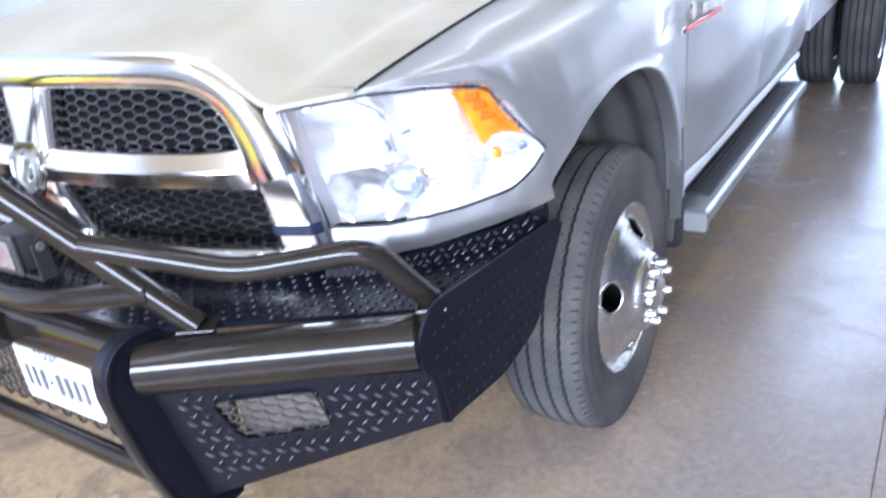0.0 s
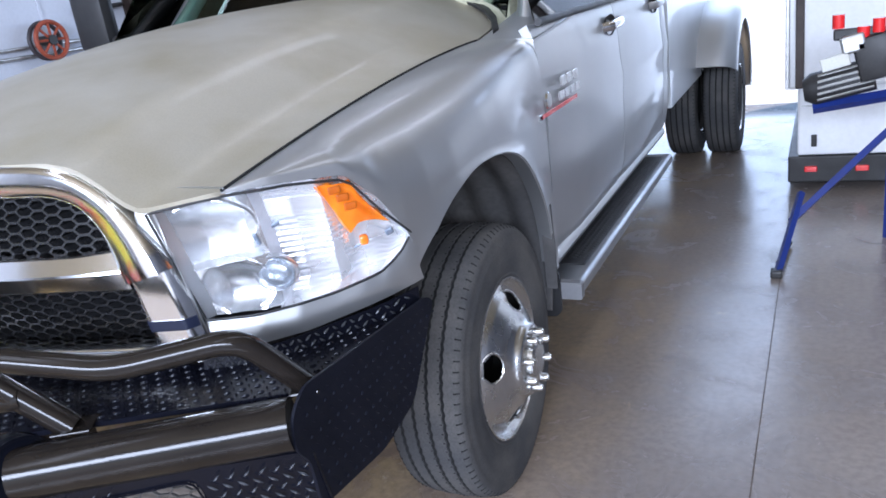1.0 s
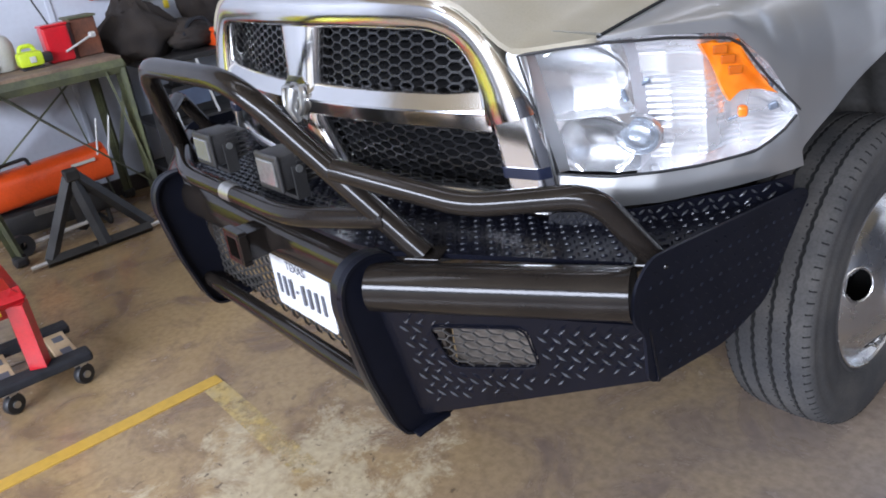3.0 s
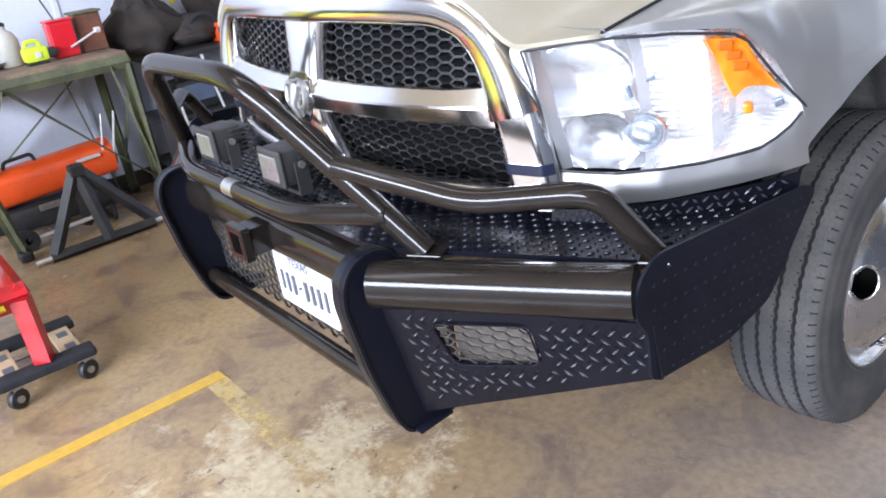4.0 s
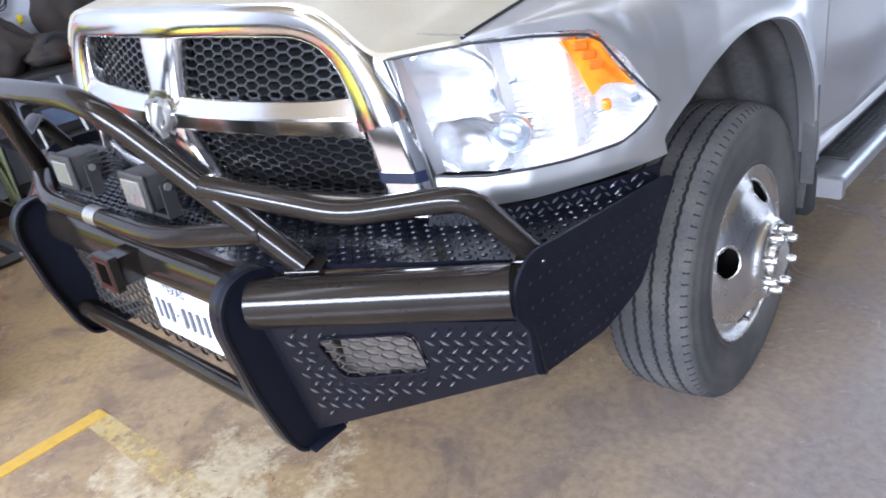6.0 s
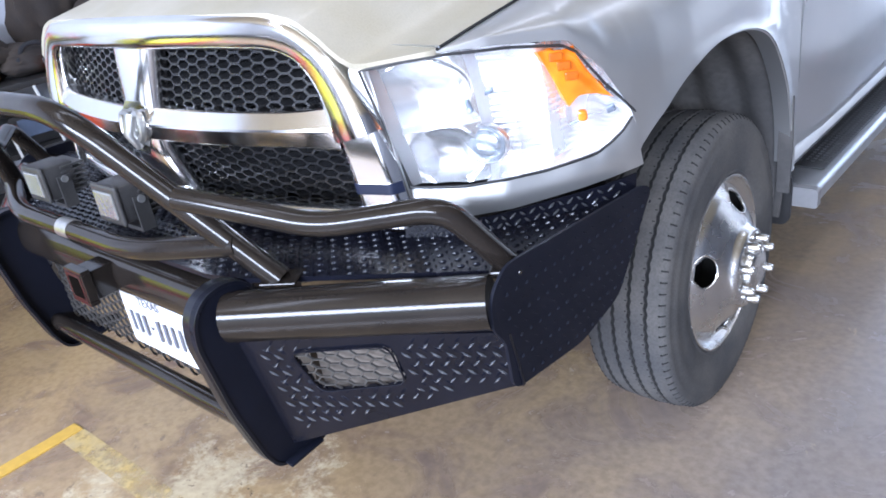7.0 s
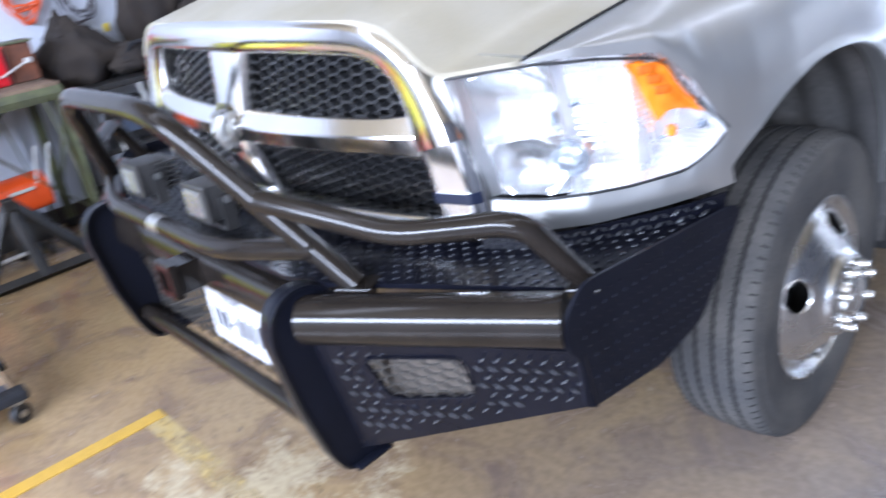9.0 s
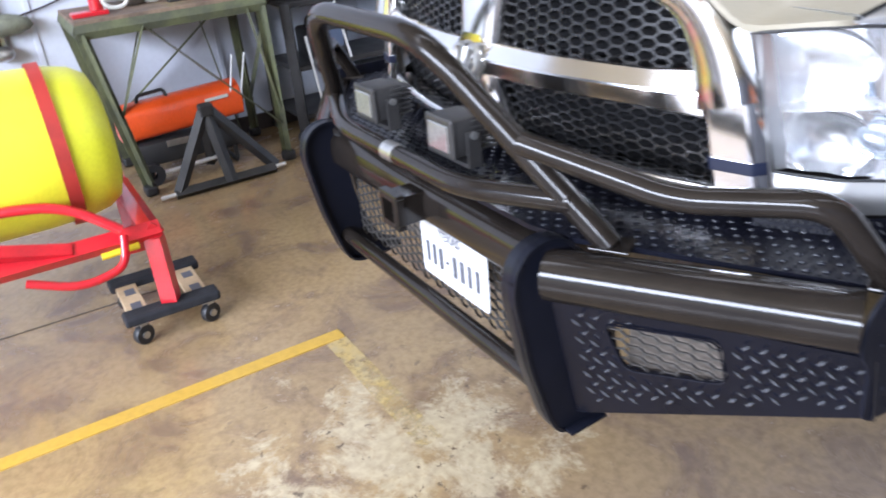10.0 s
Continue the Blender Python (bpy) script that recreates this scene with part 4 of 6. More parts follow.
for a, b, c, d in ((-0.042, 0.042, 0.032, 0.042), (-0.042, 0.042, -0.042, -0.032), (-0.042, -0.032, -0.032, 0.032), (0.032, 0.042, -0.032, 0.032)):
    box(bm, ((a + b) / 2, y0 + 0.012, zc + (c + d) / 2), (b - a, 0.022, d - c), 0.002)
rec = part("receiver", bm, BLACKTUBE, bumper, "black square front hitch receiver")
bm = bmesh.new()
sweep(bm, rounded([(-0.04, -1.185, 0.70), (-0.085, -1.195, 0.70), (-0.095, -1.205, 0.685), (-0.04, -1.205, 0.68)], 0.02), 0.007, seg=10)
part("hitch_pin", bm, BLACKSTEEL, rec, "bent hitch pin", True)

# licence plate
bm = bmesh.new()
prism(bm, rounded2([(-0.064, 0.510), (0.228, 0.515), (0.228, 0.668), (-0.064, 0.662)], 0.012, 4), lambda a, b: (a, -1.126 - 0.006 * math.sin((a + 0.06) * 9), b), (0, 0.003, 0))
plate = part("licence_plate", bm, PLATEWHITE, truck, "white licence plate with dark characters")


def word(text, size, m, material, parent, name="lettering"):
    cu = bpy.data.curves.new(name, "FONT")
    cu.body, cu.size, cu.extrude, cu.align_x, cu.align_y = text, size, 0.0006, "CENTER", "CENTER"
    tmp = new("tmp", cu)
    bpy.context.view_layer.update()
    me = bpy.data.meshes.new_from_object(tmp.evaluated_get(bpy.context.evaluated_depsgraph_get()))
    bpy.data.objects.remove(tmp)
    me.materials.append(material)
    ob = new(name, me)
    ob.parent = parent
    ob.matrix_world = m
    return ob


word("TEXAS", 0.032, pose(0.082, -1.1345, 0.644, 90, -1.3, 0), PLATEBLACK, plate)
for k in range(8):
    xc = -0.030 + 0.0315 * k
    bm = bmesh.new()
    box(bm, (xc, -1.1275 - 0.006 * math.sin((xc + 0.06) * 9), 0.578 + 0.022 * (xc - 0.09)), (0.012 if k != 3 else 0.010, 0.002, 0.054 if k != 3 else 0.008), 0.0006)
    part("bar", bm, PLATEBLACK, plate)

# LED cube lamps
for xc in (-0.17, 0.17):
    bm = bmesh.new()
    box(bm, (xc, -1.140, 0.922), (0.098, 0.072, 0.078), 0.008)
    lamp = part("led_lamp", bm, BLACKSTEEL, truck, "black cube LED driving lamp", True)
    for k in range(6):
        bm = bmesh.new()
        box(bm, (xc, -1.110, 0.894 + 0.0115 * k), (0.108, 0.055, 0.0045), 0.001)
        part("fin", bm, BLACKSTEEL, lamp)
    bm = bmesh.new()
    box(bm, (xc, -1.178, 0.922), (0.104, 0.010, 0.084), 0.006)
    part("bezel", bm, BLACKSTEEL, lamp)
    bm = bmesh.new()
    box(bm, (xc, -1.184, 0.922), (0.076, 0.006, 0.056), 0.003)
    part("lens", bm, LAMPLENS, lamp, "pale square LED lens")
    bm = bmesh.new()
    prism(bm, [(0.0, 0.862), (0.062, 0.862), (0.062, 0.935), (0.056, 0.935), (0.056, 0.870), (0.0, 0.870)], lambda a, b: (xc + a, -1.155, b), (0, 0.03, 0))
    part("bracket", bm, BLACKSTEEL, lamp)
    bm = bmesh.new()
    lathe(bm, [(0.0, 0.0005), (0.0, 0.008), (-0.006, 0.008)], 12, "x")
    bmesh.ops.translate(bm, vec=(xc + 0.066, -1.14, 0.928), verts=bm.verts[:])
    part("bolt", bm, ZINC, lamp, "bright bolt", True)


# ---- wheels ----
def tyre_mesh():
    bm = bmesh.new()
    prof = [(0.070, 0.222), (0.094, 0.230), (0.103, 0.240), (0.1065, 0.246), (0.1045, 0.251), (0.1115, 0.270), (0.1138, 0.300), (0.1125, 0.325), (0.1135, 0.328), (0.1115, 0.345), (0.1085, 0.362), (0.1095, 0.366), (0.104, 0.382), (0.097, 0.3900)]
    tread = [(0.097, 0.3900)]
    grooves = (0.062, 0.021, -0.021, -0.062)
    for g in grooves:
        edge = 0.4007 - 0.0085 * (g / 0.1) ** 2
        tread += [(g + 0.0050, edge), (g + 0.0042, edge - 0.016), (g - 0.0042, edge - 0.016), (g - 0.0050, edge)]
    tread += [(-0.097, 0.3900)]
    first = len(prof) - 1
    prof = prof[:-1] + tread + [(-a, r) for a, r in reversed(prof[:-1])]

    def jig(i, k):
        if first < i <= first + 16:
            return 0.0017 * (1 if k % 2 else -1)
        return 0.0
    lathe(bm, prof, 180, "x", jig)
    for v in bm.verts:
        v.co.z = max(v.co.z, -0.3942)      # flattened where it stands on the floor
    return bm


def sipes(bm):
    """Small notches along the shoulders and at the rib edges."""
    for k in range(90):
        w = 2 * math.pi * (k + 0.5) / 90
        for a0, r0, a1, r1, wide in ((0.1045, 0.3805, 0.0925, 0.3925, 0.0022), (-0.1045, 0.3805, -0.0925, 0.3925, 0.0022), (0.0565, 0.3975, 0.051, 0.3980, 0.0013), (0.0155, 0.4000, 0.011, 0.4003, 0.0013)):
            pts = [Vector((a, r * math.cos(w), r * math.sin(w))) for a, r in ((a0, r0), ((a0 + a1) / 2, (r0 + r1) / 2 + 0.001), (a1, r1))]
            if min(q.z for q in pts) > -0.392:
                sweep(bm, pts, wide, wide, seg=4)


HOLES = [math.radians(90 * k + 73) for k in range(4)]


def dish_profile(r):
    """How far the wheel face stands out from the tyre's middle plane, at a radius."""
    return float(np.interp(r, [0.0, 0.06, 0.098, 0.104, 0.112, 0.128, 0.150, 0.188, 0.208, 0.216, 0.224, 0.235], [0.174, 0.174, 0.173, 0.168, 0.152, 0.141, 0.130, 0.104, 0.082, 0.079, 0.090, 0.100]))


def wheel(name, m, parent, label, front=True):
    rim_bm = bmesh.new()
    na, nr = 180, 44

    def face(u, v):
        w, r = 2 * math.pi * u, 0.03 + 0.202 * v
        d = dish_profile(r)
        return Vector((d if front else 0.075 - d * 0.9, r * math.cos(w), r * math.sin(w)))

    def solid(u, v):
        w, r = 2 * math.pi * u, 0.03 + 0.202 * v
        for h in HOLES:
            dw = (w - h + math.pi) % (2 * math.pi) - math.pi
            if (r * dw / 0.041) ** 2 + ((r - 0.168) / 0.029) ** 2 < 1:
                return False
        return True

    patch(rim_bm, face, na, nr, 0.0, solid)
    bmesh.ops.remove_doubles(rim_bm, verts=rim_bm.verts[:], dist=1e-5)
    lathe(rim_bm, [(0.097, 0.232), (0.104, 0.2345), (0.1035, 0.2385), (0.096, 0.2385), (0.070, 0.222)], 90, "x")
    hub = new(name)
    hub.parent = parent
    hub["label"] = label
    hub.matrix_world = m

    def add(nm, bm, material, lab="", smooth=True, angle=40):
        ob = part(nm, bm, material, None, lab, smooth, angle)
        ob.parent = hub
        ob.matrix_parent_inverse = Matrix()
        return ob

    add("tyre", tyre_mesh(), RUBBER, "black ribbed truck tyre, dusty sidewall", True, 35)
    bm = bmesh.new()
    sipes(bm)
    tagged(add("tread_sipe", bm, GROOVE), kind="stuff")
    # dark rings just under the tread paint the shade inside the grooves
    for g in (0.062, 0.021, -0.021, -0.062):
        bm = bmesh.new()
        r = 0.4007 - 0.0085 * (g / 0.1) ** 2 - 0.0035
        lathe(bm, [(g + 0.0050, r), (g - 0.0050, r)], 180, "x", lambda i, k: 0.0017 * (1 if k % 2 else -1))
        for v in bm.verts:
            v.co.z = max(v.co.z, -0.390)
        add("tread_groove", bm, GROOVE, "dark ring painting the tread groove's shade", False)
    add("rim", rim_bm, WHEELCHROME, "polished steel wheel with hand holes")
    for h in HOLES:
        bm = bmesh.new()
        pts = []
        for k in range(25):
            a = 2 * math.pi * k / 24
            r, w = 0.168 + 0.0305 * math.sin(a), h + 0.0425 * math.cos(a) / 0.168
            d = dish_profile(r)
            pts.append(Vector(((d if front else 0.075 - d * 0.9) - 0.003, r * math.cos(w), r * math.sin(w))))
        sweep(bm, pts, 0.0042, seg=8, caps=False)
        add("hole_lip", bm, WHEELCHROME)
    bm = bmesh.new()
    lathe(bm, [(0.070, 0.2215), (-0.07, 0.205), (-0.10, 0.232)], 60, "x")
    add("barrel", bm, DARK, "dull inner barrel of the wheel")
    bm = bmesh.new()
    disc(bm, lathe(bm, [(-0.03, 0.03), (-0.03, 0.21)], 40, "x")[0])
    add("brake_drum", bm, DARK)
    if front:
        bm = bmesh.new()
        r = lathe(bm, [(0.170, 0.062), (0.188, 0.058), (0.193, 0.050), (0.195, 0.02)], 40, "x")
        disc(bm, r[-1])
        add("hub_cap", bm, WHEELCHROME)
        for k in range(8):
            w = 2 * math.pi * (k + 0.5) / 8
            bm = bmesh.new()
            r = lathe(bm, [(0.167, 0.0165), (0.173, 0.0165), (0.177, 0.0125), (0.197, 0.0115), (0.204, 0.008), (0.206, 0.002)], 12, "x")
            disc(bm, r[-1])
            bmesh.ops.translate(bm, vec=(0, 0.080 * math.cos(w), 0.080 * math.sin(w)), verts=bm.verts[:])
            add("lug_nut", bm, WHEELCHROME)
        bm = bmesh.new()
        sweep(bm, [(0.04, -0.050, -0.163), (0.105, -0.050, -0.166), (0.128, -0.050, -0.168)], 0.0055, seg=8)
        add("valve_stem", bm, BADGECHROME)
    return hub


def copy_part(ob, m):
    """Copy a wheel inside the truck to another pose."""
    made = {}
    for o in (ob, *ob.children_recursive):
        made[o] = o.copy()
        scene.collection.objects.link(made[o])
        if o.parent in made:
            made[o].parent = made[o.parent]
    made[ob].matrix_basis = m
    return made[ob]


fw = wheel("front_wheel", pose(0.833, 0.017, 0.3946, 0, -0.6, 1.8), truck, "polished front wheel with a dusty ribbed tyre")
copy_part(fw, pose(-0.833, 0.017, 0.3946, 0, -0.6, 181.8))
rw = wheel("rear_wheel", pose(1.09, 4.21, 0.395), truck, "rear dual wheel in shade", False)
for x in (0.82, -0.82, -1.09):
    copy_part(rw, pose(x, 4.21, 0.395, 0, 0, 0 if x > 0 else 180))

# ---- cab, doors and bed ----
side_x = curve([0.50, 0.56, 0.64, 0.80, 1.00, 1.18, 1.27, 1.31], [0.900, 0.955, 0.972, 0.985, 0.985, 0.978, 0.962, 0.945])


def side_panel(y0, y1, z0, z1, s, bulge=0.0):
    def f(u, v):
        z = z0 + (z1 - z0) * v
        return Vector(((side_x(z) + 0.004 * math.sin(math.pi * u) + 0.006 * math.exp(-((z - 1.0) / 0.05) ** 2) - 0.016 * max(0.0, 1 - (y0 + (y1 - y0) * u - 0.44) / 0.35)) * s, y0 + (y1 - y0) * u, z))
    return f


for s in (1, -1):
    for k, (y0, y1) in enumerate(((0.447, 1.425), (1.433, 2.36))):
        bm = bmesh.new()
        patch(bm, side_panel(y0, y1, 0.545, 1.30, s), 20, 26, 0.03)
        door = part("door", bm, PAINT, truck, "silver cab door", True, 50)
        hy, hz = (1.29, 1.215) if k == 0 else (2.20, 1.225)
        bm = bmesh.new()
        sweep(bm, rounded([((0.975) * s, hy - 0.10, hz - 0.002), (1.012 * s, hy - 0.075, hz), (1.014 * s, hy + 0.075, hz + 0.006), (0.975 * s, hy + 0.10, hz + 0.006)], 0.03, 5), 0.013, 0.018, seg=12, up=(0, 0, 1))
        part("handle", bm, PAINT if k else CHROME, door, "bright door handle", True)
        bm = bmesh.new()
        lathe(bm, [(0.0, 0.055), (-0.012, 0.045), (-0.02, 0.001)], 20, "x")
        bmesh.ops.scale(bm, vec=(1, 1.5, 0.75), verts=bm.verts[:])
        bmesh.ops.translate(bm, vec=(0.985, hy, hz), verts=bm.verts[:])
        flip(bm, s)
        part("handle_cup", bm, BLACKPLASTIC, door, "", True)
        bm = bmesh.new()
        g = lambda u, v: Vector(((0.945 - 0.20 * v) * s, y0 + 0.05 + (y1 - y0 - 0.08) * u + (0.30 * v * (1 - u) if k == 0 else 0), 1.31 + 0.50 * v))
        patch(bm, g, 6, 6, 0.004)
        part("window", bm, TINT, door, "dark tinted side window")
        bm = bmesh.new()
        sweep(bm, [(0.968 * s, y0 + 0.01, 1.305), (0.968 * s, y1 - 0.01, 1.305)], 0.012, seg=8)
        part("belt_moulding", bm, BLACKPLASTIC, door)
    # rocker
    bm = bmesh.new()
    sweep(bm, [(0.905 * s, 0.45, 0.525), (0.905 * s, 2.50, 0.525)], 0.05, 0.035, seg=12, up=(0, 0, 1))
    part("rocker", bm, PAINT, truck, "", True)
    # pillar edge and cab rear corner
    bm = bmesh.new()
    patch(bm, side_panel(2.368, 2.50, 0.545, 1.30, s), 4, 20, 0.03)
    part("cab_corner", bm, PAINT, truck, "", True)
    # A pillar and roof rail
    bm = bmesh.new()
    sweep(bm, rounded([(0.83 * s, 0.74, 1.27), (0.83 * s, 0.80, 1.37), (0.70 * s, 1.28, 1.86), (0.68 * s, 2.45, 1.87), (0.80 * s, 2.52, 1.32)], 0.12, 5), 0.04, seg=10)
    part("roof_rail", bm, PAINT, truck, "", True)
    # bodywork between the fender top and the pillar
    bm = bmesh.new()
    patch(bm, mirror(lambda u, v: Vector((0.774 + (0.182 + 0.012 * v) * u, 0.438 + 0.46 * v, 1.270 + 0.045 * math.sin(math.pi * 0.5 * (1 - u)) * v + 0.030 * v - 0.012 * u ** 3 * (1 - v))), s), 10, 10, 0.008)
    part("cowl_side", bm, PAINT, truck, "", True, 60)
    # door mirror
    bm = bmesh.new()
    box(bm, (1.16 * s, 0.72, 1.52), (0.20, 0.09, 0.30), 0.04)
    sweep(bm, [(0.93 * s, 0.72, 1.40), (1.10 * s, 0.72, 1.42)], 0.022, seg=10)
    part("door_mirror", bm, BLACKPLASTIC, truck, "black towing mirror", True)
    # cargo bed side with a wide rear fender
    bm = bmesh.new()

    def bed(u, v):
        y, z = 2.56 + 2.44 * u, 0.64 + 0.70 * v
        return Vector((0.985 * s, y, z))

    patch(bm, bed, 60, 20, 0.03, lambda u, v: (2.56 + 2.44 * u - 4.21) ** 2 + (0.64 + 0.70 * v - 0.42) ** 2 > 0.50 ** 2)
    part("bed_side", bm, PAINT, truck, "", True)
    bm = bmesh.new()

    def flare(u, v):
        w = math.pi * (0.86 - 0.90 * u)
        k = math.sin(v * math.pi / 2)
        r = 0.66 - 0.15 * v ** 3
        return Vector(((0.975 + 0.255 * k) * s, 4.21 + r * 1.15 * math.cos(w), 0.44 + r * math.sin(w)))

    patch(bm, flare, 40, 14, 0.01)
    part("rear_fender", bm, PAINT, truck, "wide rear fender over the dual wheels", True, 60)
    # running board
    bm = bmesh.new()
    prism(bm, rounded2([(0.86, 0.405), (1.015, 0.400), (1.034, 0.412), (1.034, 0.448), (1.020, 0.454), (0.86, 0.456)], 0.008, 3), lambda a, b: (a * s, 0.47, b), (0, 1.78, 0))
    board = part("running_board", bm, mat("brushed_aluminium", (0.40, 0.41, 0.42), 0.32, 0.9, 0.1, 6, 120), truck, "silver running board with a black tread pad")
    bm = bmesh.new()
    box(bm, (0.952 * s, 1.40, 0.4575), (0.098, 1.55, 0.006), 0.002)
    pad = part("tread_pad", bm, BLACKPLASTIC, board, "black step pad")
    bm = bmesh.new()
    for r in range(5):
        for k in range(58):
            box(bm, ((0.912 + 0.02 * r) * s, 0.68 + 0.024 * k + 0.012 * (r % 2), 0.4620), (0.010, 0.012, 0.003))
    tagged(part("pad_studs", bm, BLACKPLASTIC, pad), kind="stuff")
    bm = bmesh.new()
    prism(bm, rounded2([(0.86, 0.398), (1.036, 0.396), (1.036, 0.456), (0.86, 0.460)], 0.01, 3), lambda a, b: (a * s, 0.452, b), (0, 0.03, 0))
    part("end_cap", bm, mat("grey_end_cap", (0.20, 0.20, 0.205), 0.45), board, "grey plastic end cap")
    for y in (0.75, 1.4, 2.05):
        bm = bmesh.new()
        box(bm, (0.80 * s, y, 0.418), (0.24, 0.05, 0.012), 0.003)
        part("bracket", bm, BLACKSTEEL, board)

bm = bmesh.new()
patch(bm, lambda u, v: Vector((-0.72 + 1.44 * u, 1.25 + 1.25 * v - 0.12 * (1 - v) * (1 - (2 * u - 1) ** 2), 1.89 + 0.05 * (1 - (2 * u - 1) ** 4))), 16, 12, 0.03)
part("roof", bm, PAINT, truck, "", True)
bm = bmesh.new()
patch(bm, lambda u, v: Vector(((-0.80 + 1.60 * u) * (1 - 0.12 * v), (0.95 - 0.34 * abs(2 * u - 1) ** 5) + 0.02 + (0.44 + 0.18 * abs(2 * u - 1) ** 2) * v, 1.452 - 0.13 * abs(2 * u - 1) ** 2.4 + (0.44 + 0.08 * abs(2 * u - 1) ** 2) * v)), 24, 12, 0.005)
ws = part("windscreen", bm, SCREEN, truck, "greenish windscreen", True)
ws.visible_shadow = False
bm = bmesh.new()
patch(bm, lambda u, v: Vector((-0.80 + 1.60 * u, 0.93 - 0.42 * abs(2 * u - 1) ** 5.5 + 0.05 * v, 1.450 - 0.16 * abs(2 * u - 1) ** 2.5 + 0.004 * v)), 24, 3, 0.01)
part("cowl", bm, BLACKPLASTIC, truck, "black cowl under the windscreen", True)
bm = bmesh.new()
box(bm, (0, 1.10, 1.30), (1.5, 0.5, 0.25), 0.08)
part("dashboard", bm, INTERIOR, truck, "tan dashboard", True)
bm = bmesh.new()
box(bm, (0, 1.9, 0.8), (1.7, 1.1, 0.4), 0.05)
for x in (0.45, -0.45):
    box(bm, (x, 1.75, 1.25), (0.5, 0.16, 0.8), 0.06, (-8, 0, 0))
part("bench_seat", bm, INTERIOR, truck, "tan cloth seats", True)
for x0, x1 in ((-0.62, 0.0), (0.05, 0.62)):
    bm = bmesh.new()
    p = lambda x, dz=0.0: Vector((x, 0.95 - 0.42 * (abs(x) / 0.8) ** 5 + 0.015, 1.474 - 0.15 * (abs(x) / 0.8) ** 2.5 + dz))
    sweep(bm, [p(x0 + (x1 - x0) * k / 8) for k in range(9)], 0.008, 0.012, seg=8, up=(0, 0, 1))
    box(bm, p(x0 + 0.25, -0.006), (0.05, 0.025, 0.03), 0.006)
    part("wiper", bm, BLACKPLASTIC, truck, "black windscreen wiper", True)
bm = bmesh.new()
for c, sz in (((0, 2.58, 1.0), (1.92, 0.04, 0.66)), ((0, 5.0, 1.0), (1.94, 0.05, 0.68)), ((0, 3.8, 0.80), (1.9, 2.4, 0.04)), ((0, 2.50, 1.05), (1.9, 0.04, 1.0))):
    box(bm, c, sz, 0.01)
part("bed_box", bm, PAINT, truck)
# badge on the fender and door: plain bright bars over a red bar
bm = bmesh.new()
box(bm, (0.999, 0.50, 1.040), (0.004, 0.40, 0.014), 0.0015)
badge = part("badge", bm, REDLAMP, truck, "red and chrome side badge")
for k in range(4):
    bm = bmesh.new()
    box(bm, (0.9975, 0.53 + 0.062 * k, 1.070), (0.006, 0.046, 0.028), 0.002)
    part("bar", bm, BADGECHROME, badge)
for k in range(3):
    bm = bmesh.new()
    box(bm, (0.9965, 0.56 + 0.07 * k, 1.112), (0.006, 0.05, 0.032), 0.002)
    part("bar", bm, BADGECHROME, badge)
bm = bmesh.new()
lathe(bm, [(0.0, 0.026), (0.006, 0.022), (0.006, 0.001)], 16, "x")
bmesh.ops.translate(bm, vec=(0.995, 0.40, 1.078), verts=bm.verts[:])
part("disc", bm, BADGECHROME, badge, "", True)
bm = bmesh.new()
box(bm, (0.998, 0.31, 1.040), (0.006, 0.03, 0.020), 0.002)
part("bar", bm, BADGECHROME, badge)

# ---- things along the white wall ----
def bar(bm, a, b, w, t=None, up=(0, 0, 1)):
    """A straight bar of square section from a to b."""
    d = (Vector(b) - Vector(a)).normalized()
    sweep(bm, [a, b], w / 2 * 1.414, (t or w) / 2 * 1.414, seg=4, up=up if abs(d.dot(Vector(up))) < 0.9 else (1, 0.3, 0))


def single(name, parent, material, make, label="", smooth=False):
    bm = bmesh.new()
    make(bm)
    return part(name, bm, material, parent, label, smooth)


bench = thing("workbench", "green painted steel workbench with a rusty plank top", "workbench")
BX0, BX1, BY0, BY1, BZ = -3.18, -2.58, -1.52, -0.60, 0.90
for k in range(3):
    single("plank", bench, BENCHTOP, lambda bm: box(bm, (BX0 + 0.1 + 0.2 * k, (BY0 + BY1) / 2, BZ - 0.012), (0.196, BY1 - BY0, 0.026), 0.004), "rusty brown plank")
for a, b in (((BX1, BY0, BZ - 0.05), (BX1, BY1, BZ - 0.05)), ((BX0, BY0, BZ - 0.05), (BX0, BY1, BZ - 0.05)), ((BX0, BY0, BZ - 0.05), (BX1, BY0, BZ - 0.05)), ((BX0, BY1, BZ - 0.05), (BX1, BY1, BZ - 0.05))):
    single("top_rail", bench, GREENSTEEL, lambda bm: bar(bm, a, b, 0.02, 0.05))
for x in (BX1, BX0):
    for y, yb in ((BY0 + 0.02, BY0 + 0.14), (BY1 - 0.02, BY1 - 0.02)):
        def leg(bm):
            bar(bm, (x, y, BZ - 0.06), (x, yb, 0.05), 0.008, 0.05)
            bar(bm, (x + (0.02 if x < -3 else -0.02), y, BZ - 0.06), (x + (0.02 if x < -3 else -0.02), yb, 0.05), 0.045, 0.008)
        lg = single("leg", bench, GREENSTEEL, leg, "green angle-iron leg")
        single("foot", lg, CASTER, lambda bm: box(bm, (x, yb, 0.03), (0.07, 0.07, 0.055), 0.015), "black foot")
